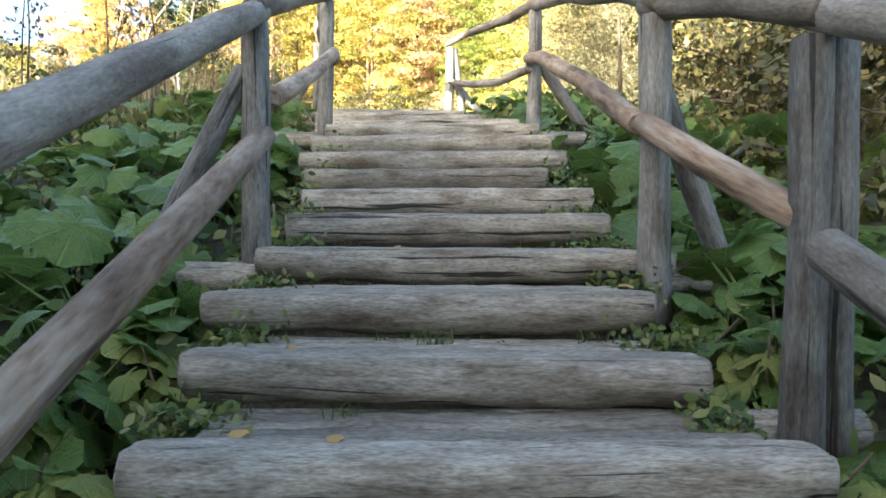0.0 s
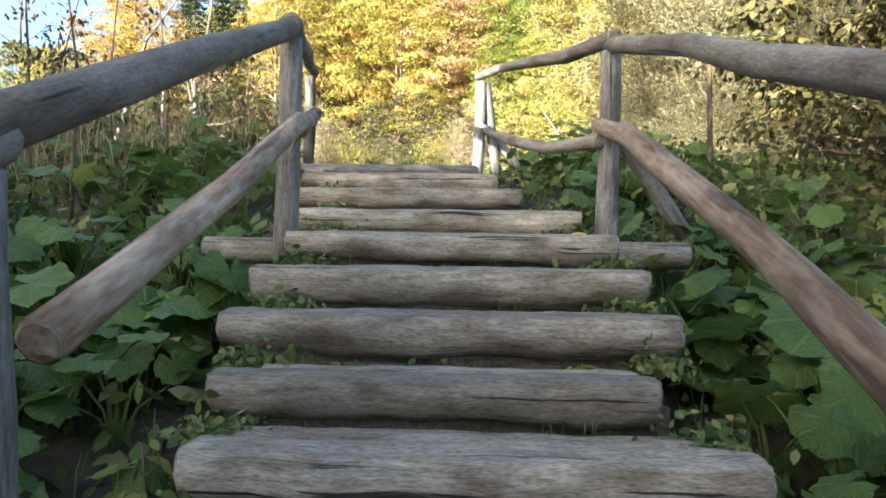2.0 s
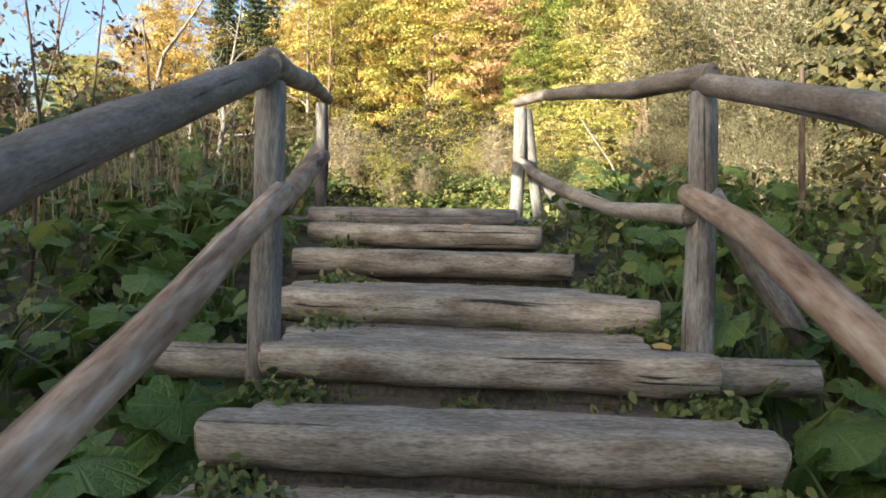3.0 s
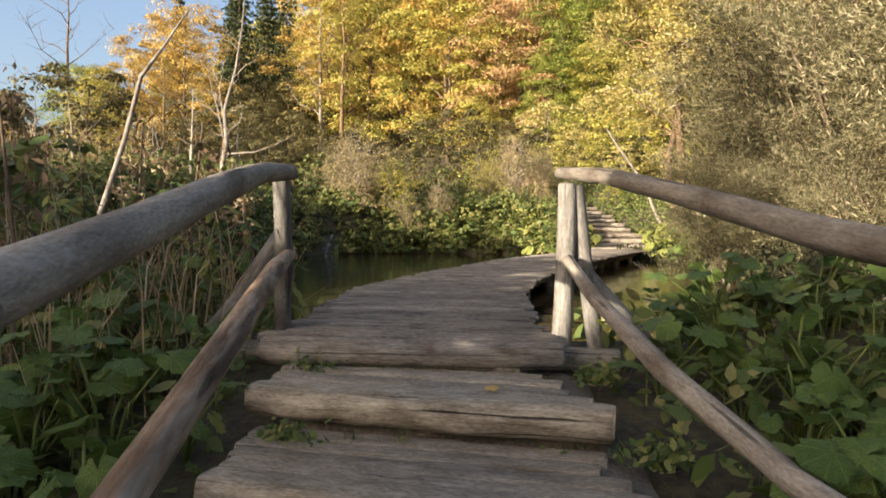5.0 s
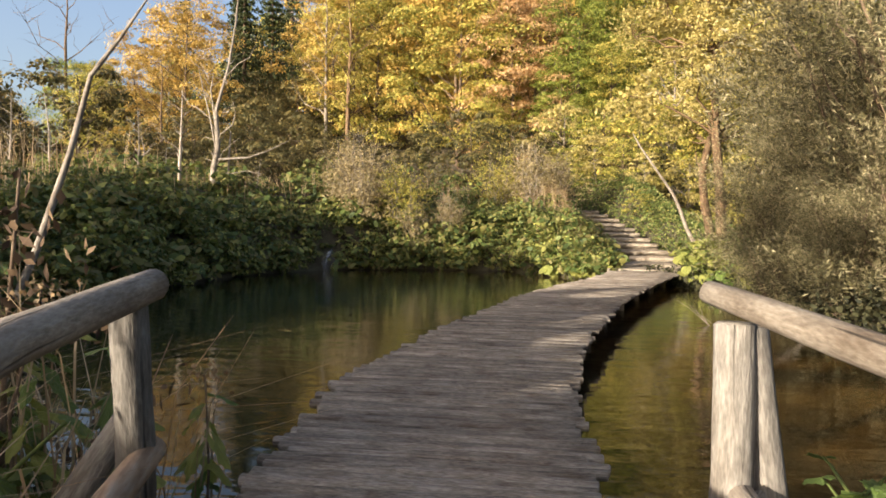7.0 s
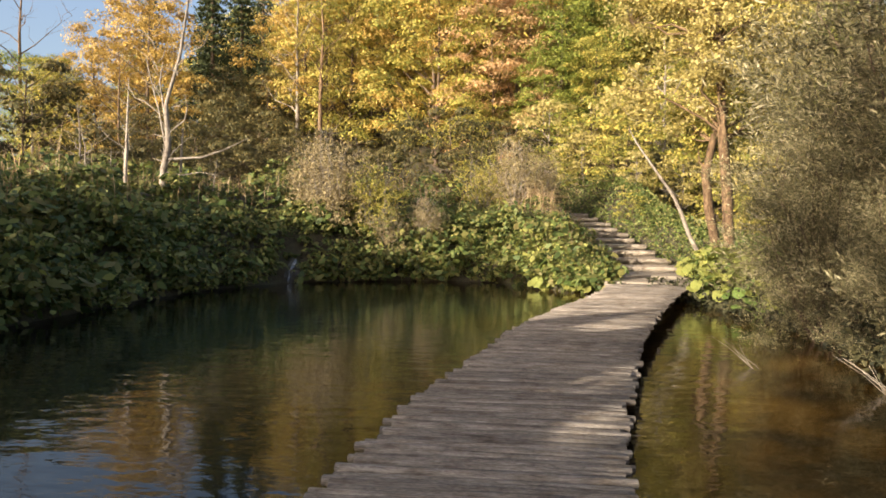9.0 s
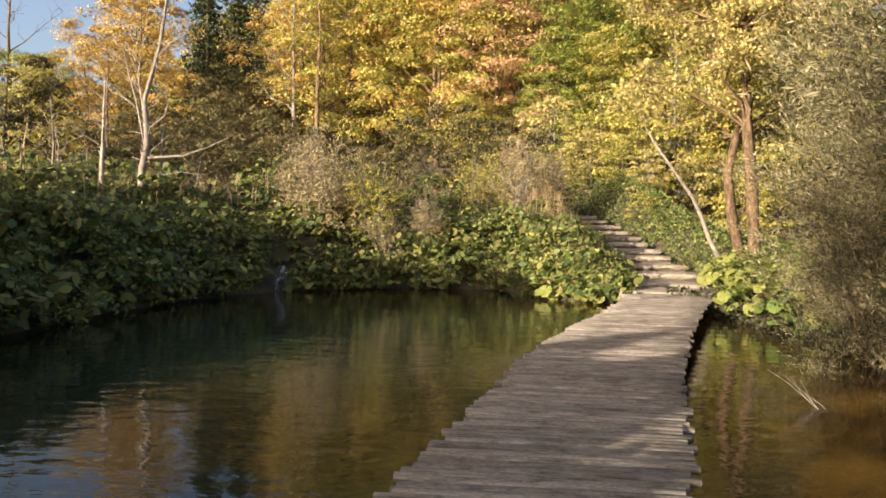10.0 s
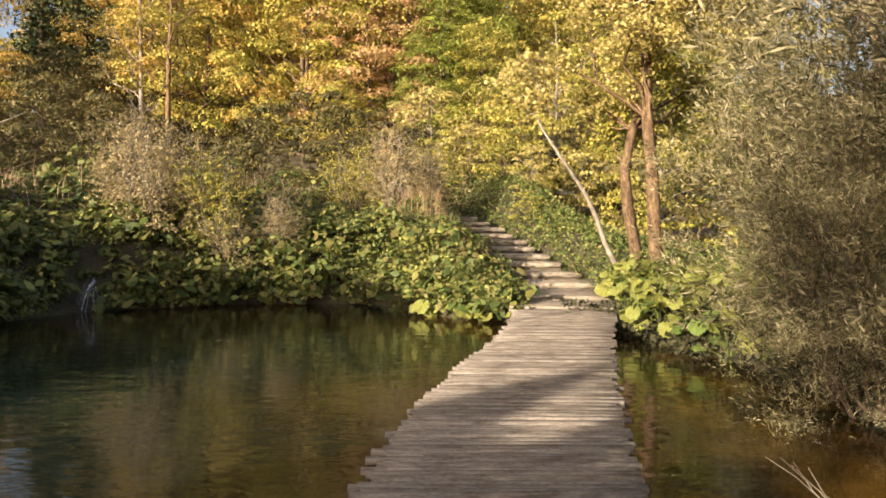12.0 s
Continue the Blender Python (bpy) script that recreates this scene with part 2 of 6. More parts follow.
WOOD_STEP = wood("grey_step_wood", (0.125, 0.102, 0.076), (0.31, 0.266, 0.205), (0.50, 0.445, 0.36), along=7.0, across=46, crack=0.85, patch=11.0, dirt=0.85)
WOOD_DECK = wood("grey_deck_wood", (0.08, 0.068, 0.056), (0.195, 0.171, 0.144), (0.335, 0.302, 0.258), along=5.0, crack=0.6, dirt=0.6)
WOOD_POST = wood("grey_post_wood", (0.09, 0.082, 0.07), (0.18, 0.166, 0.143), (0.295, 0.275, 0.24), along=5.5, across=40, crack=0.7, patch=9.0)
WOOD_RAIL = wood("grey_rail_wood", (0.145, 0.118, 0.088), (0.245, 0.208, 0.162), (0.36, 0.32, 0.26), along=7.0, across=34, crack=0.65, patch=6.0)
WOOD_MID = wood("peeled_brown_rail_wood", (0.14, 0.078, 0.042), (0.315, 0.222, 0.145), (0.45, 0.38, 0.295), along=1.8, across=15, crack=0.55, patch=6.0)
BARK_PALE = wood("bleached_dead_wood", (0.13, 0.105, 0.08), (0.27, 0.235, 0.19), (0.40, 0.36, 0.305), across=9, along=2.0, crack=0.4)
BARK_DARK = wood("brown_bark", (0.04, 0.03, 0.02), (0.12, 0.085, 0.055), (0.24, 0.18, 0.12), across=9, along=2.5, crack=0.5)
BARK_WARM = wood("lichen_bark", (0.05, 0.032, 0.018), (0.14, 0.09, 0.048), (0.28, 0.20, 0.115), across=8, along=2.5, crack=0.5)
SOIL = earth("dark_forest_soil", [(0.018, 0.014, 0.008), (0.05, 0.038, 0.02), (0.075, 0.065, 0.03), (0.06, 0.075, 0.025)], 0.9)
TREAD_SOIL = earth("packed_tread_soil", [(0.045, 0.034, 0.022), (0.12, 0.095, 0.066), (0.19, 0.155, 0.11)], 3.0)
WATER = water_material()
GREEN_BIG = leafy("butterbur_green", [(0.034, 0.058, 0.013), (0.07, 0.115, 0.024), (0.125, 0.185, 0.036), (0.235, 0.27, 0.055)], 0.35, 0.38, 2.2, True)
YELLOW_BIG = leafy("butterbur_yellow_green", [(0.14, 0.18, 0.04), (0.25, 0.27, 0.06), (0.40, 0.36, 0.09)], 0.4, 0.5, 2.2, True)
GREEN_SMALL = leafy("undergrowth_green", [(0.045, 0.066, 0.018), (0.095, 0.13, 0.03), (0.16, 0.19, 0.045), (0.26, 0.23, 0.08)], 0.3, 0.6, 4.0)
BANK_GREEN = leafy("bank_green", [(0.038, 0.058, 0.016), (0.08, 0.112, 0.026), (0.135, 0.165, 0.038), (0.16, 0.135, 0.046), (0.28, 0.285, 0.065)], 0.3, 0.6, 0.7)
WILLOW = leafy("grey_willow_leaf", [(0.05, 0.046, 0.018), (0.115, 0.102, 0.044), (0.215, 0.188, 0.09), (0.44, 0.385, 0.23)], 0.3, 0.6, 1.2)
DRY = leafy("dry_stalk", [(0.14, 0.08, 0.035), (0.30, 0.20, 0.10), (0.46, 0.36, 0.22)], 0.25, 0.8, 3.0)
DRY_SHRUB = leafy("pale_shrub_leaf", [(0.16, 0.12, 0.055), (0.28, 0.22, 0.10), (0.42, 0.35, 0.19)], 0.35, 0.7, 1.5)
GOLD = leafy("gold_leaf", [(0.17, 0.15, 0.03), (0.345, 0.285, 0.05), (0.50, 0.42, 0.088), (0.63, 0.54, 0.16)], 0.35, 0.6, 0.5)
ORANGE = leafy("orange_leaf", [(0.19, 0.135, 0.03), (0.37, 0.24, 0.05), (0.51, 0.335, 0.08), (0.61, 0.45, 0.13)], 0.35, 0.6, 0.5)
RUST = leafy("rust_leaf", [(0.34, 0.20, 0.08), (0.53, 0.325, 0.14), (0.66, 0.47, 0.24)], 0.35, 0.6, 0.5)
OLIVE = leafy("yellow_green_leaf", [(0.11, 0.12, 0.025), (0.23, 0.23, 0.04), (0.38, 0.335, 0.065), (0.58, 0.45, 0.10)], 0.35, 0.6, 0.5)
GREEN_TREE = leafy("green_tree_leaf", [(0.09, 0.125, 0.02), (0.19, 0.225, 0.035), (0.33, 0.33, 0.06)], 0.35, 0.6, 0.5)
PALE_YELLOW = leafy("pale_yellow_leaf", [(0.27, 0.22, 0.06), (0.40, 0.33, 0.10), (0.54, 0.46, 0.18)], 0.4, 0.6, 0.5)
BROWN_LEAF = leafy("shrivelled_brown_leaf", [(0.05, 0.03, 0.016), (0.12, 0.075, 0.04), (0.22, 0.15, 0.085)], 0.2, 0.8, 3.0)
NEEDLE = leafy("spruce_needle", [(0.018, 0.03, 0.010), (0.042, 0.056, 0.017), (0.08, 0.09, 0.028)], 0.1, 0.7, 0.8)
DARK_BUSH = leafy("dark_shrub_leaf", [(0.042, 0.043, 0.014), (0.09, 0.08, 0.024), (0.18, 0.135, 0.042)], 0.25, 0.6, 0.8)
REEDY = leafy("olive_reed_leaf", [(0.032, 0.034, 0.014), (0.068, 0.064, 0.028), (0.13, 0.112, 0.052)], 0.25, 0.7, 1.5)
# darker leaf colour that holds the shade under the willows
SHADED_SHORE_LEAF = leafy("shaded_shore_weed_leaf", [(0.020, 0.022, 0.009), (0.045, 0.045, 0.018), (0.085, 0.075, 0.03)], 0.2, 0.7, 1.5)


def white_water():
    m, nt, bsdf = base_material("falling_water")
    bsdf.inputs["Base Color"].default_value = (0.62, 0.66, 0.68, 1)
    bsdf.inputs["Roughness"].default_value = 0.15
    bsdf.inputs["Alpha"].default_value = 0.28
    return m


FALLING = white_water()

# ---- mesh helpers ----
def mesh_of(name, verts, faces, mat, smooth=True, grain=None):
    me = bpy.data.meshes.new(name)
    me.from_pydata([tuple(v) for v in verts], [], faces)
    me.materials.append(mat)
    if smooth:
        me.polygons.foreach_set("use_smooth", [len(f) < 5 for f in faces])
    if grain is not None:
        a = me.attributes.new("grain", "FLOAT_VECTOR", "POINT")
        a.data.foreach_set("vector", np.asarray(grain, dtype=np.float32).ravel())
    me.update()
    return me


def part(name, me, parent, label="", at=None):
    ob = new(name, me)
    ob.parent = parent
    if at is not None:
        ob.matrix_basis = at
    return tagged(ob, label)


def thing(name, at, label, category, group="", kind=""):
    ob = new(name)
    ob.empty_display_size = 0.2
    ob.matrix_basis = at
    return tagged(ob, label, category, group, kind)


def log_geo(pts, radii, sides=12, rough=0.05, flat=1.0, rnd=None, cap=True, sub=1):
    """Rings round a polyline: verts, faces and grain coordinates of an uneven log."""
    rnd = rnd or random.Random(1)
    P = [Vector(p) for p in pts]
    if sub > 1:
        Q, R = [], []
        for i in range(len(P) - 1):
            for k in range(sub):
                f = k / sub
                Q.append(P[i].lerp(P[i + 1], f))
                R.append(radii[i] * (1 - f) + radii[i + 1] * f)
        P, radii = Q + [P[-1]], R + [radii[-1]]
    verts, faces, grain = [], [], []
    up = Vector((0, 0, 1))
    seed = rnd.uniform(0, 99)
    run = rnd.uniform(0, 5)
    prev = None
    for i, p in enumerate(P):
        d = (P[min(i + 1, len(P) - 1)] - P[max(i - 1, 0)]).normalized()
        if prev is None:
            a = d.cross(up) if abs(d.z) < 0.9 else d.cross(Vector((1, 0, 0)))
        else:
            a = prev - d * prev.dot(d)
        a.normalize()
        prev = a
        b = d.cross(a)
        if i:
            run += (p - P[i - 1]).length
        for k in range(sides):
            t = 2 * math.pi * k / sides
            c, s = math.cos(t), math.sin(t)
            w = 1 + rough * 2.2 * noise.noise((c * 1.3 + seed, s * 1.3, run * 2.3)) + rough * noise.noise((c * 3, s * 3 + seed, run * 7))
            r = radii[i] * w
            verts.append(p + a * (c * r) + b * (s * r * flat))
            grain.append((c * radii[i], s * radii[i], run))
    n = len(P)
    for i in range(n - 1):
        for k in range(sides):
            k2 = (k + 1) % sides
            faces.append((i * sides + k, i * sides + k2, (i + 1) * sides + k2, (i + 1) * sides + k))
    if cap:
        for ring, s in ((0, -1), (n - 1, 1)):
            base = len(verts)
            d = (P[1] - P[0]).normalized() if ring == 0 else (P[-1] - P[-2]).normalized()
            for k in range(sides):
                v = verts[ring * sides + k]
                verts.append(P[ring] + (v - P[ring]) * 0.80 + d * (s * radii[ring] * 0.16))
                grain.append((grain[ring * sides + k][0] * 0.8, grain[ring * sides + k][1] * 0.8, grain[ring * sides + k][2] + 0.3 * s))
            for k in range(sides):
                k2 = (k + 1) % sides
                q = (ring * sides + k, base + k, base + k2, ring * sides + k2)
                faces.append(q if s < 0 else q[::-1])
            cap_face = tuple(range(base, base + sides))
            faces.append(cap_face[::-1] if s > 0 else cap_face)
    return verts, faces, grain


def join_geo(*geos):
    V, F, G = [], [], []
    for v, f, g in geos:
        o = len(V)
        V += list(v)
        G += list(g)
        F += [tuple(i + o for i in q) for q in f]
    return V, F, G


def log_mesh(name, mat, *args, **kw):
    v, f, g = log_geo(*args, **kw)
    return mesh_of(name, v, f, mat, True, g)


def quads(centres, size_u, size_v, rng, lean=None, fold=0.25, droop=0.0):
    """Many small folded leaves: each a pair of triangles fanned about its own fold."""
    n = len(centres)
    nrm = rng.normal(size=(n, 3))
    if lean is not None:
        nrm = nrm * 0.7 + np.asarray(lean)
    nrm /= np.linalg.norm(nrm, axis=1)[:, None] + 1e-9
    tmp = rng.normal(size=(n, 3))
    tmp[:, 2] -= droop
    u = tmp - nrm * np.sum(tmp * nrm, axis=1)[:, None]
    u /= np.linalg.norm(u, axis=1)[:, None] + 1e-9
    v = np.cross(nrm, u)
    su = (size_u * rng.uniform(0.6, 1.4, n))[:, None]
    sv = (size_v * rng.uniform(0.6, 1.4, n))[:, None]
    V = np.empty((n, 4, 3))
    V[:, 0] = centres - u * su
    V[:, 1] = centres + v * sv - nrm * sv * fold
    V[:, 2] = centres + u * su
    V[:, 3] = centres - v * sv - nrm * sv * fold
    return V.reshape(-1, 3)


def shell_points(cents, per, size, rng, squash=0.7, hollow=0.55, scatter=0.32, up=0.35):
    """Places, facings and sizes of leaves over rounded clumps (centre, radius), facing outwards and up."""
    C, Nrm, S = [], [], []
    for c, r in cents:
        m = int(per * rng.uniform(0.75, 1.25))
        d = rng.normal(size=(m, 3))
        d[:, 2] = np.where(d[:, 2] < -0.25, np.abs(d[:, 2]) * 0.6, d[:, 2])
        d /= np.linalg.norm(d, axis=1)[:, None] + 1e-9
        lump = 1 + 0.22 * np.sin(d[:, 0] * 5 + c[0] * 3) * np.sin(d[:, 1] * 5 + c[1] * 3 + d[:, 2] * 4)
        rad = r * lump * rng.uniform(hollow, 1.06, m) ** 0.6
        C.append(np.asarray(c) + d * rad[:, None] * np.array([1.15, 1.15, squash]))
        Nrm.append(d + np.array([0, 0, up]) + rng.normal(size=(m, 3)) * scatter)
        S.append(size * rng.uniform(0.55, 1.45, m))
    return np.concatenate(C), np.concatenate(Nrm), np.concatenate(S)


def shell_leaves(cents, per, size, rng, width=0.62, **kw):
    C, nrm, su = shell_points(cents, per, size, rng, **kw)
    su = su[:, None]
    nrm /= np.linalg.norm(nrm, axis=1)[:, None] + 1e-9
    u = rng.normal(size=C.shape)
    u[:, 2] -= 0.5
    u -= nrm * np.sum(u * nrm, axis=1)[:, None]
    u /= np.linalg.norm(u, axis=1)[:, None] + 1e-9
    v = np.cross(nrm, u)
    sv = su * width
    V = np.empty((len(C), 4, 3))
    V[:, 0], V[:, 1], V[:, 2], V[:, 3] = C - u * su, C + v * sv - nrm * sv * 0.25, C + u * su - nrm * su * 0.2, C - v * sv - nrm * sv * 0.25
    return V.reshape(-1, 3)


def quad_mesh(name, V, mat):
    """Two triangles a leaf, folded along its midrib."""
    n = len(V) // 4
    me = bpy.data.meshes.new(name)
    me.vertices.add(n * 4)
    me.vertices.foreach_set("co", V.astype(np.float32).ravel())
    idx = np.arange(n)[:, None] * 4 + np.array([0, 1, 2, 0, 2, 3])
    me.loops.add(n * 6)
    me.loops.foreach_set("vertex_index", idx.astype(np.int32).ravel())
    me.polygons.add(n * 2)
    me.polygons.foreach_set("loop_start", (np.arange(n * 2) * 3).astype(np.int32))
    me.materials.append(mat)
    me.update(calc_edges=True)
    me.validate()
    return me


def leaf_blades(centres, size, rng, lean, width=0.62, fold=0.25):
    """Pointed oval leaves of four triangles, folded on the midrib."""
    n = len(centres)
    nrm = rng.normal(size=(n, 3)) * 0.7 + np.asarray(lean)
    nrm /= np.linalg.norm(nrm, axis=1)[:, None] + 1e-9
    u = rng.normal(size=(n, 3))
    u -= nrm * np.sum(u * nrm, axis=1)[:, None]
    u /= np.linalg.norm(u, axis=1)[:, None] + 1e-9
    v = np.cross(nrm, u)
    s = (size * rng.uniform(0.5, 1.5, n))[:, None]
    w = s * width
    V = np.empty((n, 6, 3))
    V[:, 0] = centres - u * s
    V[:, 1] = centres - u * s * 0.35 + v * w * 0.9 - nrm * w * fold
    V[:, 2] = centres + u * s * 0.35 + v * w * 0.7 - nrm * w * fold
    V[:, 3] = centres + u * s - nrm * s * 0.25
    V[:, 4] = centres + u * s * 0.35 - v * w * 0.7 - nrm * w * fold
    V[:, 5] = centres - u * s * 0.35 - v * w * 0.9 - nrm * w * fold
    return V.reshape(-1, 3)


def blade_mesh(name, V, mat):
    n = len(V) // 6
    me = bpy.data.meshes.new(name)
    me.vertices.add(n * 6)
    me.vertices.foreach_set("co", V.astype(np.float32).ravel())
    idx = np.arange(n)[:, None] * 6 + np.array([0, 1, 2, 3, 0, 3, 4, 5])
    me.loops.add(n * 8)
    me.loops.foreach_set("vertex_index", idx.astype(np.int32).ravel())
    me.polygons.add(n * 2)
    me.polygons.foreach_set("loop_start", (np.arange(n * 2) * 4).astype(np.int32))
    me.materials.append(mat)
    me.update(calc_edges=True)
    me.validate()
    return me


# ---- the lie of the land ----
WATER_Z, DECK_Z = 2.25, 2.58
STEPS = [(0.40, 0.02), (0.86, 0.20), (1.33, 0.36), (1.78, 0.537), (2.24, 0.697), (2.70, 0.855), (3.20, 1.005), (3.73, 1.17), (4.15, 1.325), (4.52, 1.47),
         (4.97, 1.63), (5.36, 1.79), (5.87, 1.945), (6.60, 2.085), (7.45, 2.265), (8.22, 2.43), (9.0, 2.575)]
SHORE = [(-9.0, 20.5), (-9.1, 24.6), (-8.7, 27.8), (-7.3, 30.6), (-4.3, 32.3), (-0.9, 32.3), (0.6, 29.6), (1.6, 28.9), (3.5, 27.6), (3.9, 25.8),
         (4.5, 23.8), (4.4, 20.9), (4.0, 18.4), (4.6, 15.6), (5.0, 12.6), (3.2, 10.9), (1.2, 10.4), (-0.3, 10.0), (-1.6, 10.1), (-3.0, 10.6), (-4.6, 11.2), (-7.0, 13.5), (-8.6, 17.0)]
SH = np.array(SHORE)


def pond(x, y):
    """Signed distance to the shore, positive on land."""
    x, y = np.asarray(x, float), np.asarray(y, float)
    best = np.full(x.shape, 1e9)
    inside = np.zeros(x.shape, bool)
    for (ax, ay), (bx, by) in zip(SH, np.roll(SH, -1, axis=0)):
        ex, ey = bx - ax, by - ay
        t = np.clip(((x - ax) * ex + (y - ay) * ey) / (ex * ex + ey * ey), 0, 1)
        best = np.minimum(best, np.hypot(x - ax - t * ex, y - ay - t * ey))
        cross = ((ay > y) != (by > y)) & (x < (bx - ax) * (y - ay) / (by - ay + 1e-12) + ax)
        inside ^= cross
    return np.where(inside, -best, best)


def stair_x(y):
    return np.interp(y, [0, 3.2, 6.0, 9.4, 12, 40], [0.03, 0.02, -0.09, -0.78, -1.0, -1.0])


def smooth(a, b, v):
    t = np.clip((v - a) / (b - a), 0, 1)
    return t * t * (3 - 2 * t)


def wobble(x, y):
    return 0.5 * np.sin(x * 0.9 + 1.3 * np.sin(y * 0.37)) * np.sin(y * 0.7 + 0.8 * np.sin(x * 0.53)) + 0.3 * np.sin(x * 2.3 + y * 1.1) * np.sin(y * 2.9 - x * 0.7)


def ground_z(x, y):
    x, y = np.asarray(x, float), np.asarray(y, float)
    d = pond(x, y)
    slope = np.interp(y, [-40, -6, 0.4, 8.4, 9.4, 12], [-2.6, -1.6, -0.25, 2.3, 2.48, 2.5])
    bank = 2.5 * smooth(-1.0, -4.5, x) * smooth(12, 20, y) * (0.6 + 0.4 * smooth(21, 30, y)) + 2.3 * smooth(24, 33, y) * smooth(-5, 1, x) * smooth(6, 2.5, x) * 0.6 + 0.7 * smooth(1, 5, x) * smooth(10, 14, y)
    far = WATER_Z + 0.25 + bank * (0.45 * smooth(0.0, 1.2, d) + 0.55 * smooth(0.6, 4.6, d))
    far = far + 0.2 * np.clip(y - 31, 0, 9) * smooth(-4, 1, x) * smooth(9, 3, x)
    land = slope * (1 - smooth(9.5, 13, y)) + far * smooth(9.5, 13, y)
    hill = np.clip(y - 52, 0, 400)
    land = land + (0.34 * hill - 0.0006 * hill ** 2).clip(0) * (0.22 + 0.78 * smooth(-62, -22, x)) + 0.03 * np.clip(y - 36, 0, 20)
    land = land + 0.14 * wobble(x, y) * smooth(0.9, 2.0, np.abs(x - stair_x(y)))
    # unseen ridge added behind the walker, over which the low sun grazes
    toward, along = -(0.68 * x + 0.73 * y), 0.73 * x - 0.68 * y
    # crest heights set so that shade falls on stairs, boards and banks
    crest = np.interp(along, [-40, -30, -27, -25.5, -22.5, -21, -20, -19.3, -15.2, -14.7, -14.3, -13.8, -13.3, -12.8, -12.4, -12.0, -11.5, -11.1, -10.7, -10.3, -9.8, -9.2, -8, -6.6, -6.42, -6.1, -5.9, 0, 6],
                      [6, 6.9, 7.3, 8.5, 9.0, 8.9, 7.9, 6.1, 6.1, 6.7, 7.5, 7.6, 6.85, 7.4, 6.65, 7.2, 6.85, 6.2, 6.6, 5.95, 6.35, 5.9, 5.9, 5.65, 5.2, 5.2, 6.2, 6.4, 6])
    crest = crest + 0.10 * np.sin(along * 5.3) + 0.08 * np.sin(along * 8.9 + 1)
    up = smooth(2.2, 6.0, toward) * smooth(12, 4, along) * smooth(-60, -42, along)
    land = land * (1 - up) + crest * up
    # hollow beside the steps, and the bed of the pond
    land = land - 0.10 * (y < 9.5)
    # the cutting of the far steps
    fx = np.interp(y, [28, 30, 32.6, 35, 37, 39.6, 46], [2.8, 3.05, 3.42, 2.9, 2.66, 1.9, 0.5])
    fz = np.interp(y, [28, 30, 32.6, 35, 37, 39.6, 46], [2.45, 2.55, 2.85, 3.35, 3.75, 4.3, 4.9])
    near = (1 - smooth(0.95, 2.4, np.abs(x - fx))) * smooth(27.5, 28.5, y) * (1 - smooth(40, 46, y))
    land = land * (1 - near) + (fz - 0.05) * near
    bed = WATER_Z - 0.15 - 0.9 * smooth(0, 3, -d)
    edge = smooth(-0.25, 0.35, d)
    return np.where(y > 8, bed * (1 - edge) + land * edge, land)


def gz(x, y):
    return float(ground_z(np.array([x]), np.array([y]))[0])


def grid_axis(stops):
    out = []
    for (a, s), (b, _) in zip(stops, stops[1:]):
        out += list(np.arange(a, b, s))
    return np.array(out + [stops[-1][0]])


gx = grid_axis([(-3000, 600), (-600, 120), (-128, 12), (-32, 1.0), (-17, 0.4), (9, 1.2), (24, 12), (120, 120), (600, 600), (3000, 1)])
gy = grid_axis([(-3000, 600), (-600, 120), (-60, 12), (-12, 0.8), (-4, 0.35), (36, 1.2), (60, 8), (180, 60), (600, 600), (3000, 1)])
GX, GY = np.meshgrid(gx, gy)
GZ = ground_z(GX, GY)
GZ = np.where(np.hypot(GX, GY) > 500, np.clip(GZ, -40, 30), GZ)
nx = len(gx)
gv = np.stack([GX.ravel(), GY.ravel(), GZ.ravel()], 1)
gf = [(j * nx + i, j * nx + i + 1, (j + 1) * nx + i + 1, (j + 1) * nx + i) for j in range(len(gy) - 1) for i in range(nx - 1)]
tagged(new("ground", mesh_of("ground", gv.tolist(), gf, SOIL)), "dark damp soil slope under leaf litter and weeds", "ground", kind="structure")

wv = [(x, y, WATER_Z) for x, y in [(-10.5, 9.5), (6.5, 9.5), (6.5, 33.5), (-10.5, 33.5)]]
tagged(new("water", mesh_of("water", wv, [(0, 1, 2, 3)], WATER, False)), "still dark green pond water, amber shallows and orange reflection in its colour", "pond", kind="structure")

# ---- log stairs ----
stairs = thing("stairs", Matrix(), "weathered grey log stairs with earth treads", "stairs", kind="structure")
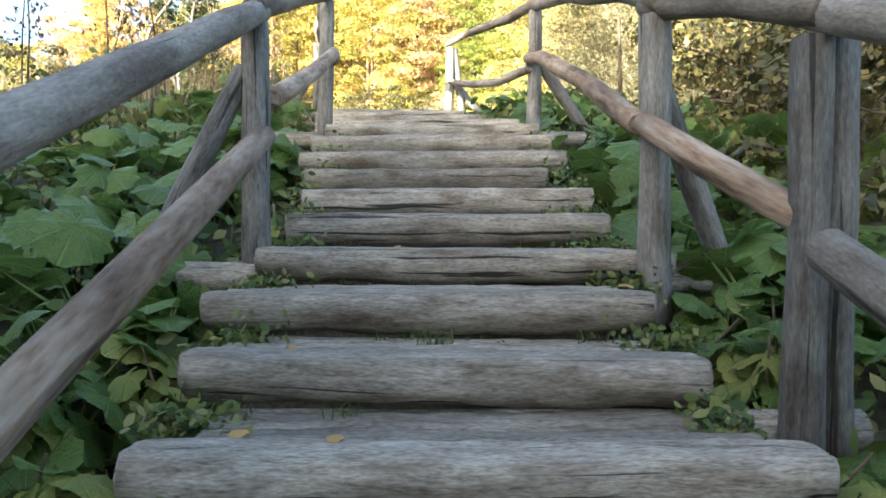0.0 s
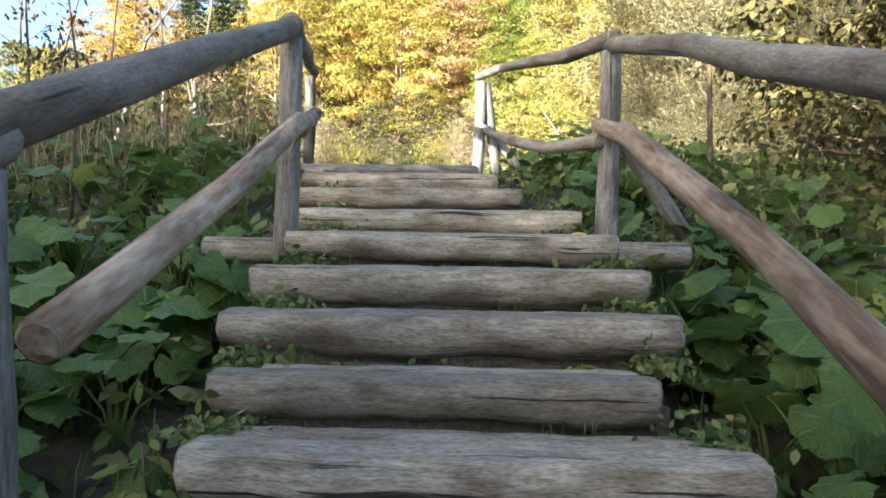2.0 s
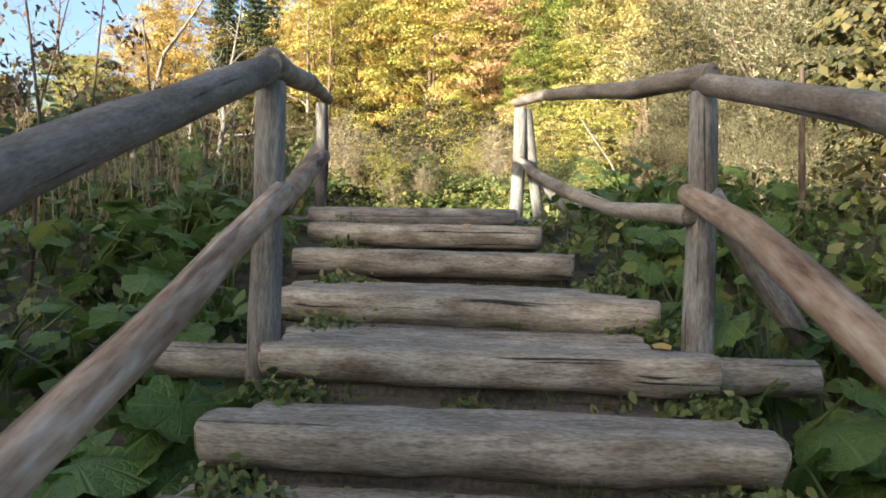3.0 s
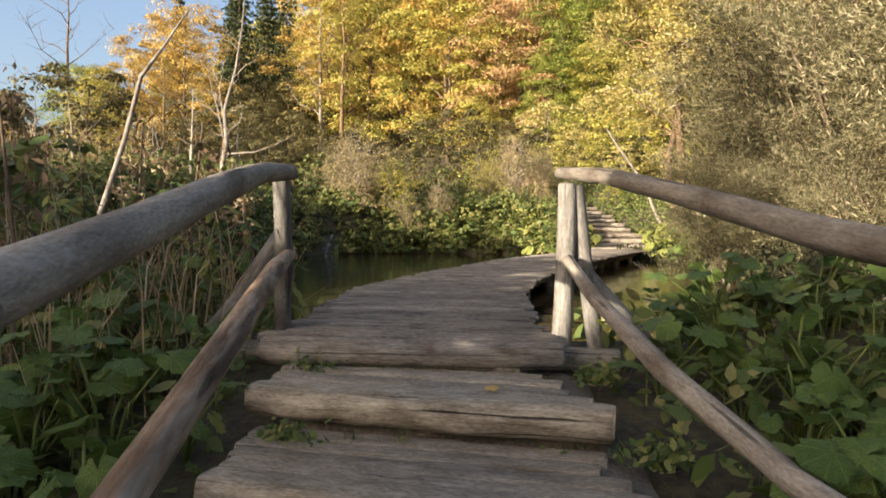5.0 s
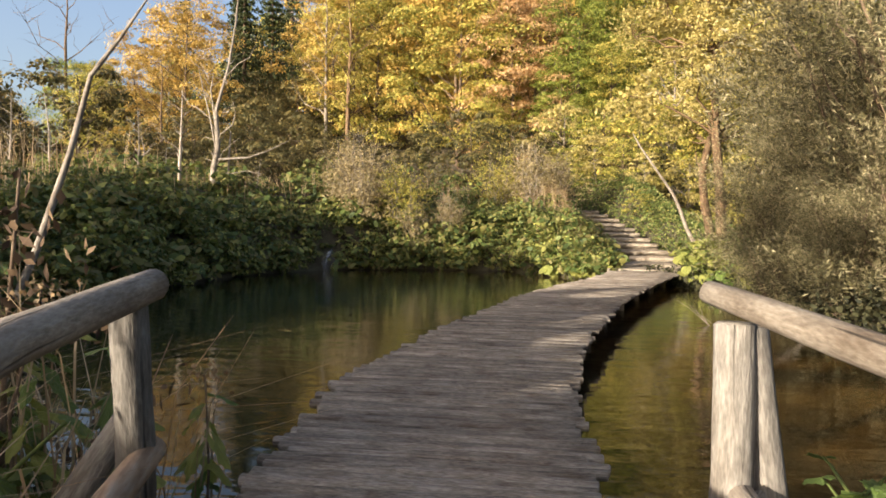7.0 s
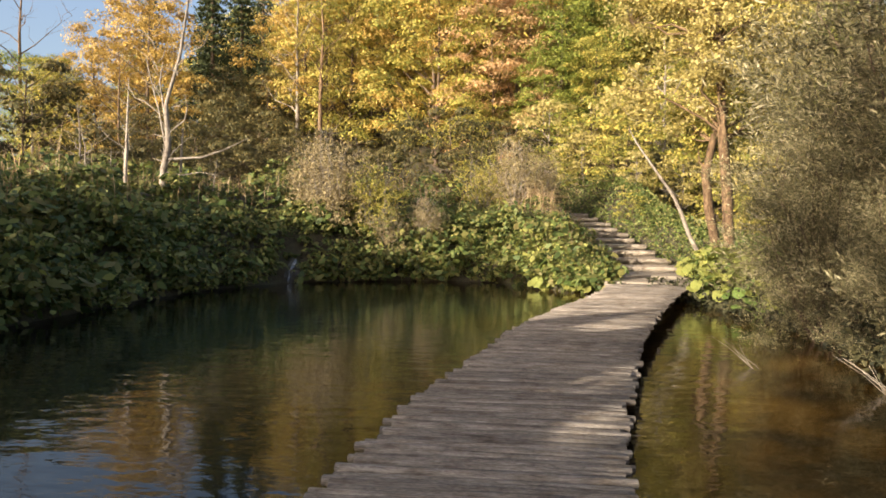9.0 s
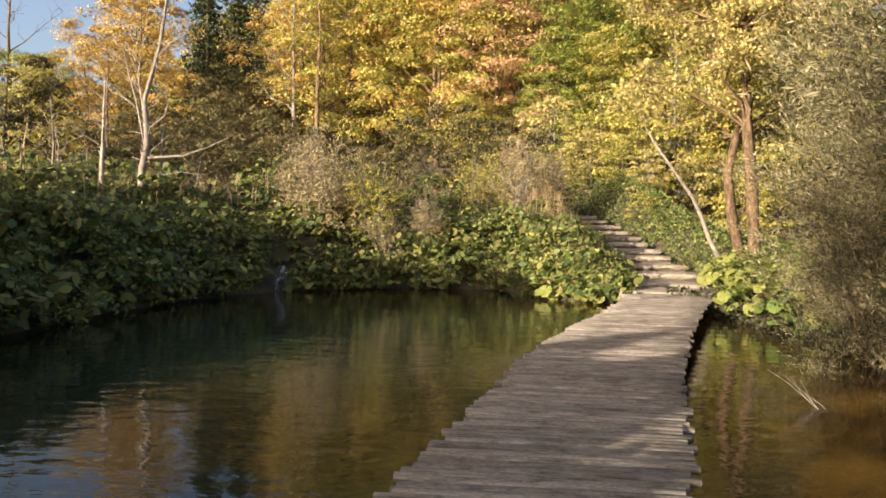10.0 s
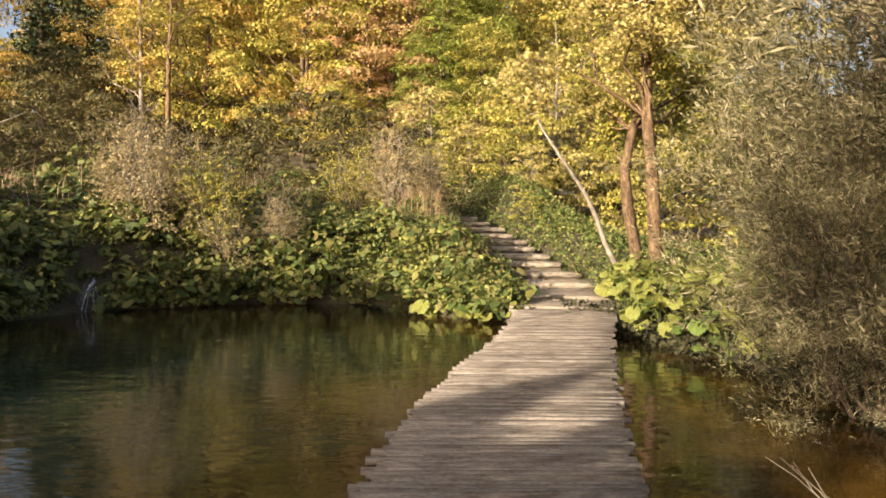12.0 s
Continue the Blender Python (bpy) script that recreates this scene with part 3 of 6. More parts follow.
# left and right end of the front log, by step, off the middle line
ENDS = [(-0.80, 0.85), (-0.78, 0.90), (-0.82, 0.86), (-0.82, 0.94), (-0.84, 0.80), (-0.92, 0.77), (-0.84, 1.0), (-0.80, 0.86), (-0.78, 0.88), (-0.82, 0.68),
        (-0.93, 0.90), (-0.90, 0.88), (-0.86, 0.86), (-0.94, 0.92), (-0.92, 0.78), (-0.88, 0.78), (-0.88, 0.86)]
rs = random.Random(5)
for i, (sy, sz) in enumerate(STEPS[:-1]):
    nxt = STEPS[i + 1]
    run = nxt[0] - sy
    cx = float(stair_x(sy))
    turn = 0.0 if sy < 6.2 else -0.10
    el, er = ENDS[i]
    r = rs.uniform(0.088, 0.105)
    tilt = rs.uniform(-0.012, 0.006)

    def across(y, z, l, rt, rad, flat=1.0, rough=0.10):
        c = float(stair_x(y))
        pts = []
        for k in range(9):
            f = k / 8
            x = l + (rt - l) * f
            pts.append((c + x, y + x * turn * -1.0 * -1 + rs.uniform(-0.008, 0.008) - x * 0.02, z + x * tilt + rs.uniform(-0.005, 0.005)))
        rads = [rad * rs.uniform(0.95, 1.05) * (0.94 if k in (0, 8) else 1) for k in range(9)]
        me = log_mesh("log", WOOD_STEP, pts, rads, sides=16, rough=rough, flat=flat, rnd=rs, sub=4)
        # the upper side is hewn and trodden flat
        lid = z + 0.50 * rad
        for v in me.vertices:
            cut = lid + (v.co.x - c) * tilt + 0.009 * noise.noise((v.co.x * 9, v.co.y * 30, i)) + 0.007 * noise.noise((v.co.x * 2.5, 3.0, i * 5.1 + y)) - 0.10 * max(0.0, abs(v.co.x - c) - 0.72) ** 2
            if v.co.z > cut:
                v.co.z = cut + (v.co.z - cut) * 0.10
        return me

    r *= 1.16
    part("log", across(sy + r, sz - 0.54 * r, el, er, r, 1.0), stairs)
    y = sy + 2 * r
    k = 0
    while y < nxt[0] - 0.03 and k < 5:
        rr = rs.uniform(0.06, 0.08)
        if k == 0 or run > 0.55 or (k == 1 and i < 9):
            rr *= 1.15
            part("log", across(y + rr * 0.86, sz - 0.52 * rr - 0.010 - rs.uniform(0, 0.014), el + rs.uniform(0.02, 0.16), er - rs.uniform(0.02, 0.16), rr), stairs)
        y += 2 * rr
        k += 1
    # earth packed behind and under the log
    depth = run + 0.10
    bv, bf = [], []
    for a in range(11):
        for b in range(6):
            x = -0.74 + 1.48 * a / 10
            yy = sy + 0.10 + depth * b / 5
            zz = sz - 0.05 + 0.018 * noise.noise((x * 5, yy * 5, i)) - 0.05 * (abs(x) > 0.6)
            bv.append((cx + x, yy + x * turn, zz))
    for a in range(10):
        for b in range(5):
            q = a * 6 + b
            bf.append((q, q + 6, q + 7, q + 1))
    lower = len(bv)
    bv += [(cx - 0.74, sy + 0.10, sz - 0.5), (cx + 0.74, sy + 0.10, sz - 0.5)]
    front = [a * 6 for a in range(11)]
    bf.append(tuple([lower, lower + 1] + front[::-1]))
    part("earth_tread", mesh_of("earth_tread", bv, bf, TREAD_SOIL), stairs, "trodden brown earth between the logs")
# cross beams that carry the posts, reaching out beyond the steps
for y, z, l, rt in ((3.45, 0.86, -1.25, 1.25), (6.13, 1.83, -1.35, 1.32), (9.32, 2.42, -1.40, 1.15), (2.30, 0.45, -0.95, 1.3)):
    c = float(stair_x(y))
    part("cross_beam", log_mesh("cross_beam", WOOD_STEP, [(c + l, y, z), (c, y + 0.01, z), (c + rt, y, z)], [0.075, 0.075, 0.075], rnd=rs, sub=4), stairs)

# ---- railings ----
def railing(label, posts, rails, mids, braces, grey=()):
    top = thing("railing", Matrix(), label, "railing", "railings of the stairs")
    for (x, y, z0, x1, y1, z1, r) in posts:
        part("post", log_mesh("post", WOOD_POST, [(x, y, z0), ((x * 2 + x1) / 3, (y * 2 + y1) / 3, (z0 * 2 + z1) / 3), ((x + 2 * x1) / 3 + 0.006, (y + 2 * y1) / 3, (z0 + 2 * z1) / 3), (x1, y1, z1)],
                              [r * 0.98, r * 0.87, r * 0.85, r * 0.82], sides=14, rough=0.06, rnd=rs, sub=3), top)
    for pts, rad in rails:
        part("handrail", log_mesh("handrail", WOOD_RAIL, pts, [q * 0.77 for q in rad], sides=14, rough=0.05, rnd=rs, sub=4), top, "smooth grey debarked handrail log")
    for k, (pts, rad) in enumerate(mids):
        part("midrail", log_mesh("midrail", WOOD_RAIL if k in grey else WOOD_MID, pts, [q * 0.78 for q in rad], sides=14, rough=0.06, rnd=rs, sub=4), top, "grey knee-rail log" if k in grey else "peeled brown knee-rail log")
    for pts, rad in braces:
        part("brace", log_mesh("brace", WOOD_POST, pts, rad, sides=10, rough=0.06, rnd=rs, sub=4), top)
    return top


left_rail = railing(
    "rustic log railing, grey posts with peeled brown knee rail",
    [(-0.83, 0.40, -0.4, -0.84, 0.40, 0.78, 0.075), (-0.90, 3.50, 0.75, -0.885, 3.45, 2.07, 0.078), (-0.985, 6.03, 1.75, -0.965, 6.03, 2.98, 0.072), (-1.68, 9.50, 2.2, -1.62, 9.32, 3.47, 0.065)],
    [([(-0.83, -0.5, 0.45), (-0.84, 0.62, 0.92), (-0.87, 1.5, 1.30), (-0.885, 2.64, 1.77), (-0.885, 3.52, 2.14)], [0.085, 0.085, 0.085, 0.082, 0.078]),
     ([(-0.885, 3.44, 2.13), (-0.92, 4.8, 2.62), (-0.965, 6.10, 3.06)], [0.078, 0.078, 0.07]),
     ([(-0.95, 5.98, 3.05), (-1.12, 6.8, 3.17), (-1.33, 7.9, 3.36), (-1.50, 8.7, 3.47), (-1.60, 9.42, 3.53)], [0.078, 0.076, 0.08, 0.07, 0.062])],
    [([(-0.76, -0.4, 0.13), (-0.79, 1.36, 0.78), (-0.83, 3.38, 1.525)], [0.075, 0.078, 0.07]),
     ([(-0.84, 3.60, 1.735), (-0.86, 4.8, 2.12), (-0.90, 5.98, 2.53)], [0.07, 0.07, 0.065]),
     ([(-0.90, 5.98, 2.50), (-1.18, 7.6, 2.83), (-1.45, 8.7, 2.96), (-1.62, 9.45, 3.02)], [0.068, 0.066, 0.062, 0.055])],
    [([(-1.32, 3.3, 0.95), (-1.12, 3.42, 1.45), (-0.94, 3.48, 1.85)], [0.06, 0.058, 0.052]),
     ([(-2.30, 9.35, 2.30), (-1.95, 9.42, 2.72), (-1.68, 9.48, 3.16)], [0.055, 0.055, 0.045])])
right_rail = railing(
    "rustic log railing, grey posts with brown knee rail and bent handrail",
    [(1.08, 2.20, 0.1, 1.10, 2.20, 1.66, 0.072), (1.20, 2.24, 0.1, 1.20, 2.24, 1.66, 0.068), (0.92, 3.16, 0.7, 0.90, 3.10, 1.99, 0.078), (0.78, 6.22, 1.75, 0.81, 6.36, 2.99, 0.070), (0.06, 9.42, 2.2, 0.10, 9.50, 3.45, 0.068)],
    [([(1.22, -0.2, 0.85), (1.20, 1.0, 1.30), (1.13, 2.22, 1.75)], [0.085, 0.085, 0.082]), ([(1.12, 2.14, 1.73), (1.02, 2.6, 1.90), (0.90, 3.2, 2.06)], [0.08, 0.075, 0.075]),
     ([(0.90, 3.02, 2.04), (0.91, 3.75, 2.31), (0.89, 4.4, 2.49), (0.87, 5.07, 2.71), (0.81, 6.42, 3.05)], [0.075, 0.07, 0.066, 0.06, 0.058]),
     ([(0.82, 6.30, 3.06), (0.66, 7.2, 3.17), (0.45, 8.1, 3.33), (0.25, 8.9, 3.46), (0.06, 9.62, 3.53)], [0.062, 0.062, 0.058, 0.055, 0.048])],
    [([(1.15, 0.0, 0.25), (1.12, 1.2, 0.70), (1.07, 2.04, 1.04)], [0.085, 0.085, 0.082]),
     ([(1.09, 2.21, 1.13), (0.95, 2.6, 1.32), (0.85, 3.08, 1.54)], [0.072, 0.07, 0.065]),
     ([(0.83, 3.10, 1.54), (0.83, 4.3, 1.97), (0.80, 4.94, 2.18), (0.77, 5.6, 2.41), (0.74, 6.28, 2.56)], [0.07, 0.07, 0.07, 0.068, 0.058]),
     ([(0.74, 6.25, 2.47), (0.55, 7.1, 2.52), (0.36, 7.9, 2.66), (0.20, 8.7, 2.83), (0.10, 9.40, 3.0)], [0.055, 0.05, 0.055, 0.048, 0.045])],
    [([(1.28, 3.35, 0.95), (1.10, 3.25, 1.35), (0.95, 3.17, 1.70)], [0.055, 0.055, 0.05]),
     ([(1.28, 6.45, 1.95), (1.05, 6.35, 2.25), (0.83, 6.28, 2.56)], [0.055, 0.055, 0.05]),
     ([(0.32, 9.50, 2.2), (0.22, 9.50, 2.85), (0.15, 9.53, 3.44)], [0.055, 0.05, 0.05]),
     ([(0.75, 9.62, 2.30), (0.45, 9.56, 2.65), (0.16, 9.50, 2.98)], [0.05, 0.05, 0.045])], (0, 3))

# ---- boardwalk ----
DL = [(-1.60, 9.0), (-1.66, 10.1), (-1.76, 11.2), (-1.88, 12.6), (-1.68, 14.0), (-1.50, 15.4), (-1.27, 16.5), (-0.75, 19.2), (-0.60, 20.0), (0.16, 22.55), (0.90, 24.6), (1.55, 26.9), (1.86, 28.5)]
DR = [(0.02, 9.0), (-0.10, 9.9), (-0.17, 11.2), (-0.20, 12.3), (-0.12, 13.3), (0.02, 14.5), (0.20, 15.6), (0.66, 17.7), (1.05, 19.5), (1.90, 22.5), (2.65, 24.9), (3.30, 26.8), (3.72, 28.3)]


def polyline_at(P, f):
    P = np.array(P, float)
    seg = np.concatenate([[0], np.cumsum(np.hypot(*np.diff(P, axis=0).T))])
    s = f * seg[-1]
    return float(np.interp(s, seg, P[:, 0])), float(np.interp(s, seg, P[:, 1]))


walkway = thing("boardwalk", Matrix(), "curving boardwalk of split grey logs on piles", "boardwalk", kind="structure")
COUNT = 262
rb = random.Random(11)
for i in range(COUNT):
    f = (i + 0.5) / COUNT
    ax, ay = polyline_at(DL, f)
    bx, by = polyline_at(DR, f)
    a, b = Vector((ax, ay, 0)), Vector((bx, by, 0))
    d = (b - a).normalized()
    side = Vector((-d.y, d.x, 0))
    a = a - d * rb.uniform(-0.04, 0.10)
    b = b + d * rb.uniform(-0.03, 0.08)
    skew = rb.uniform(-0.012, 0.012)
    z = DECK_Z - 0.045 + rb.uniform(-0.011, 0.011)
    r = 0.5 * (20.9 / COUNT) * rb.uniform(0.82, 0.98)
    if i == 0:
        r, z = 0.095, DECK_Z - 0.09
    pts = [a.lerp(b, k / 4) + side * (skew * (k - 2) / 2 + rb.uniform(-0.004, 0.004)) + Vector((0, 0, z + rb.uniform(-0.003, 0.003))) for k in range(5)]
    part("board", log_mesh("board", WOOD_DECK, pts, [r * 0.95, r, r * rb.uniform(0.95, 1.05), r, r * 0.93], sides=10, rough=0.08, flat=0.88, rnd=rb), walkway)
for off in (0.16, 0.84):
    pts = []
    for k in range(13):
        a, b = Vector((*polyline_at(DL, k / 12), 0)), Vector((*polyline_at(DR, k / 12), 0))
        pts.append(a.lerp(b, off) + Vector((0, 0, DECK_Z - 0.17)))
    part("stringer", log_mesh("stringer", WOOD_STEP, pts, [0.085] * 13, sides=10, rnd=rb), walkway, "dark log beam under the boards")
for k in range(1, 10):
    for off in (0.14, 0.86):
        a, b = Vector((*polyline_at(DL, k / 10), 0)), Vector((*polyline_at(DR, k / 10), 0))
        p = a.lerp(b, off)
        part("pile", log_mesh("pile", WOOD_STEP, [(p.x, p.y, 1.1), (p.x, p.y, 1.8), (p.x, p.y, DECK_Z - 0.2)], [0.075] * 3, sides=10, rnd=rb, sub=2), walkway)

# ---- steps that climb away on the far bank ----
far_stairs = thing("far_steps", Matrix(), "sunlit log steps climbing the far bank", "stairs", kind="structure")
FAR = [(2.80, 28.45, 2.62, 1.12), (3.06, 29.7, 2.71, 1.12), (3.36, 31.6, 2.86, 1.05), (3.42, 32.6, 3.06, 0.80), (3.25, 33.35, 3.28, 0.72), (3.08, 34.2, 3.46, 0.68), (2.90, 35.1, 3.65, 0.66),
       (2.78, 36.0, 3.84, 0.64), (2.66, 36.9, 4.02, 0.62), (2.45, 37.8, 4.22, 0.60), (2.2, 38.7, 4.42, 0.58), (1.9, 39.6, 4.60, 0.58)]
for i, (x, y, z, hw) in enumerate(FAR):
    nxt = FAR[i + 1] if i + 1 < len(FAR) else (x - 0.2, y + 1.2, z, hw)
    n_b = max(3, int((nxt[1] - y) / 0.17))
    for k in range(n_b):
        f = k / n_b
        cx, yy = x + (nxt[0] - x) * f, y + (nxt[1] - y) * f
        r = 0.10 if k == 0 else 0.088
        zc = z - r * 0.88
        pts = [(cx - hw + rb.uniform(-0.10, 0.06), yy + r, zc), (cx, yy + r + rb.uniform(-0.01, 0.01), zc), (cx + hw + rb.uniform(-0.06, 0.10), yy + r, zc)]
        part("log", log_mesh("log", WOOD_STEP, pts, [r] * 3, sides=8, flat=0.88, rnd=rb, sub=2), far_stairs)
    part("riser_earth", mesh_of("riser_earth", [(x - hw, y + 0.08, z - 0.06), (x + hw, y + 0.08, z - 0.06), (x + hw, y + 0.08, z - 0.7), (x - hw, y + 0.08, z - 0.7), (nxt[0] - hw, nxt[1] + 0.1, z - 0.06), (nxt[0] + hw, nxt[1] + 0.1, z - 0.06),
                                                (nxt[0] + hw, nxt[1] + 0.1, z - 0.7), (nxt[0] - hw, nxt[1] + 0.1, z - 0.7)], [(0, 3, 2, 1), (0, 1, 5, 4), (1, 2, 6, 5), (3, 0, 4, 7)], TREAD_SOIL, False), far_stairs)

# ---- trees ----
def limb_pts(a, b, rnd, n=5, sag=0.08):
    a, b = Vector(a), Vector(b)
    L = (b - a).length
    out = []
    for k in range(n):
        f = k / (n - 1)
        j = Vector((rnd.uniform(-1, 1), rnd.uniform(-1, 1), rnd.uniform(-0.6, 1))) * L * sag * math.sin(math.pi * f)
        out.append(a.lerp(b, f) + j)
    return out


def broad_tree(seed, height, spread, leaves, size, leaf_mat, bark, low=0.12, clumps=34):
    """Trunk, limbs and a ragged crown of leaf clumps, at the origin."""
    rnd, rng = random.Random(seed), np.random.default_rng(seed)
    top = Vector((rnd.uniform(-0.5, 0.5), rnd.uniform(-0.5, 0.5), height * 0.9))
    trunk = log_geo([(0, 0, -0.6), (0.05, 0, height * 0.15), (rnd.uniform(-0.2, 0.2), rnd.uniform(-0.2, 0.2), height * 0.45), tuple(top)], [height * 0.0135, height * 0.011, height * 0.0075, 0.03], sides=7, rnd=rnd, sub=2)
    limbs, cents = [], []
    for k in range(clumps):
        f = low + (1 - low) * ((k + 0.5) / clumps) ** 0.85
        ang = k * 2.4 + rnd.uniform(-0.5, 0.5)
        wide = spread * (0.25 + 0.75 * math.sin(math.pi * min(1, (0.16 + 0.80 * f))) ** 0.7) * rnd.uniform(0.35, 1.12)
        c = Vector((math.cos(ang) * wide, math.sin(ang) * wide, height * f + rnd.uniform(-0.4, 0.4)))
        cents.append((np.array(c), rnd.uniform(0.15, 0.34) * spread))
        if k % 2 == 0:
            b = Vector((0, 0, max(0.4, c.z - wide * rnd.uniform(0.4, 0.8))))
            b.x, b.y = top.x * b.z / height, top.y * b.z / height
            lr = 0.012 * height * (1 - f) * 0.5 + 0.025
            limbs.append(log_geo(limb_pts(b, c, rnd, 4), [lr, lr * 0.7, lr * 0.45, 0.012], sides=4, rnd=rnd, cap=False))
    V = shell_leaves(cents, leaves // len(cents), size, rng)
    tv, tf, tg = join_geo(trunk)
    bv, bf, bg = join_geo(*limbs)
    return mesh_of("trunk", tv, tf, bark, True, tg), mesh_of("branchwork", bv, bf, bark, True, bg), quad_mesh("crown", V, leaf_mat)


def plant_tree(name, meshes, at, label, category, group, parts=("trunk", "branchwork", "crown")):
    t = thing(name, at, label, category, group)
    for pn, me in zip(parts, meshes):
        p = part(pn, me, t)
        if pn in ("branchwork", "framework", "leaf_mass"):
            tagged(p, kind="stuff")
    return t


def spruce_meshes(seed, height, rows=26):
    rnd, rng = random.Random(seed), np.random.default_rng(seed)
    trunk = log_geo([(0, 0, -0.5), (0, 0, height * 0.5), (0, 0, height)], [height * 0.012, height * 0.008, 0.02], sides=7, rnd=rnd, sub=3)
    limbs, C = [], []
    for k in range(rows):
        f = 0.10 + 0.89 * k / rows
        rad = height * 0.17 * (1 - f) ** 0.85 + 0.25
        for j in range(9):
            ang = j * 0.698 + k * 1.3 + rnd.uniform(-0.3, 0.3)
            r = rad * rnd.uniform(0.65, 1.12)
            z = height * f
            tip = Vector((math.cos(ang) * r, math.sin(ang) * r, z - r * 0.30 + 0.1))
            if j % 3 == 0:
                limbs.append(log_geo([(0, 0, z), tip], [0.03, 0.008], sides=3, rnd=rnd, cap=False))
            m = int(8 + 26 * r / (height * 0.17))
            s = rng.uniform(0.12, 1.0, m)
            base = np.array([0, 0, z]) + s[:, None] * (np.array(tip) - np.array([0, 0, z]))
            base += rng.normal(scale=0.11 + 0.03 * r, size=(m, 3)) * np.array([1, 1, 0.6])
            C.append(base)
    V = quads(np.concatenate(C), 0.30, 0.10, rng, lean=(0, 0, 0.7), droop=0.6)
    bv, bf, bg = join_geo(*limbs)
    return mesh_of("trunk", *trunk[:2], BARK_DARK, True, trunk[2]), mesh_of("branchwork", bv, bf, BARK_DARK, True, bg), quad_mesh("crown", V, NEEDLE)


def bare_meshes(seed, height, spread, bark, forks=9, twigs=5, lean=0.0, thick=0.014):
    """Dead or leafless tree: trunk and forked bare branches."""
    rnd = random.Random(seed)
    tp = [Vector((0, 0, -0.4))]
    for k in range(1, 7):
        f = k / 6
        tp.append(Vector((lean * height * f * f + rnd.uniform(-0.02, 0.02) * height * f, rnd.uniform(-0.02, 0.02) * height * f, height * f)))
    rad = [height * thick * (1 - 0.88 * k / 6) for k in range(7)]
    trunk = log_geo(tp, rad, sides=8, rough=0.08, rnd=rnd, sub=2)
    limbs = []
    for k in range(forks):
        f = 0.25 + 0.68 * k / forks
        i = min(5, int(f * 6))
        b = tp[i].lerp(tp[i + 1], f * 6 - i)
        ang = k * 2.3 + rnd.uniform(-0.6, 0.6)
        L = spread * (1.15 - 0.75 * f) * rnd.uniform(0.5, 1.1)
        tip = b + Vector((math.cos(ang) * L, math.sin(ang) * L, L * rnd.uniform(0.4, 1.1)))
        pts = limb_pts(b, tip, rnd, 5, 0.12)
        r0 = height * thick * 0.38 * (1 - 0.6 * f)
        limbs.append(log_geo(pts, [r0, r0 * 0.75, r0 * 0.5, r0 * 0.32, 0.006], sides=5, rnd=rnd, cap=False))
        for j in range(twigs):
            p = pts[rnd.randint(1, 4)]
            q = p + Vector((rnd.uniform(-1, 1), rnd.uniform(-1, 1), rnd.uniform(-0.1, 1.1))) * L * 0.42
            limbs.append(log_geo(limb_pts(p, q, rnd, 4, 0.12), [r0 * 0.35, r0 * 0.25, r0 * 0.16, 0.004], sides=3, rnd=rnd, cap=False))
    bv, bf, bg = join_geo(*limbs)
    return mesh_of("trunk", *trunk[:2], bark, True, trunk[2]), mesh_of("branchwork", bv, bf, bark, True, bg)


def at_ground(x, y, turn=0.0, s=1.0, dz=0.0):
    return Matrix.Translation((x, y, gz(x, y) + dz)) @ Matrix.Rotation(turn, 4, "Z") @ Matrix.Diagonal((s, s, s, 1))


TREE_KINDS = {
    "gold": (GOLD, "tall beech with golden autumn leaves"), "orange": (ORANGE, "tall beech with orange autumn leaves"), "rust": (RUST, "maple with rust-red autumn leaves"),
    "olive": (OLIVE, "tall tree turning yellow-green"), "green": (GREEN_TREE, "tall tree still in green leaf"), "pale": (PALE_YELLOW, "sunlit tree with pale yellow leaves")}
PROTO = {}
for k, (key, (mat, lab)) in enumerate(TREE_KINDS.items()):
    PROTO[key] = [broad_tree(100 + k * 7 + j, 15.0, (5.0, 4.4, 4.8)[j], (17000, 16000, 5000)[j], (0.10, 0.098, 0.19)[j], mat, BARK_DARK, low=(0.06, 0.03, 0.05)[j], clumps=(62, 70, 54)[j]) for j in range(3)]


def bearing(x, y):
    """Degrees to the right of +y, seen from the near end of the boardwalk."""
    return math.degrees(math.atan2(x + 0.74, y - 9.76))


# colours of the wood by bearing: upper limit, then odds by kind
WOOD_BANDS = [(-24, (("orange", 0.6), ("gold", 0.25), ("olive", 0.15))), (-13.5, (("orange", 0.45), ("gold", 0.45), ("pale", 0.10))), (-9.5, (("olive", 0.6), ("green", 0.25), ("gold", 0.15))),
              (-3.5, (("gold", 0.50), ("olive", 0.22), ("orange", 0.28))), (1.5, (("gold", 0.45), ("orange", 0.35), ("olive", 0.20))), (6.5, (("gold", 0.40), ("orange", 0.35), ("olive", 0.25))),
              (99, (("gold", 0.40), ("pale", 0.22), ("olive", 0.22), ("orange", 0.16)))]


def pick_kind(x, y, rnd):
    """Colours of the wood, from left to right along the hillside."""
    if y < 60.5 and rnd.random() < 0.6:
        return rnd.choice(("olive", "green"))
    odds = next(o for lim, o in WOOD_BANDS if bearing(x, y) < lim)
    u = rnd.random()
    for key, share in odds:
        u -= share
        if u < 0:
            return key
    return odds[0][0]


rt = random.Random(21)
first = {}


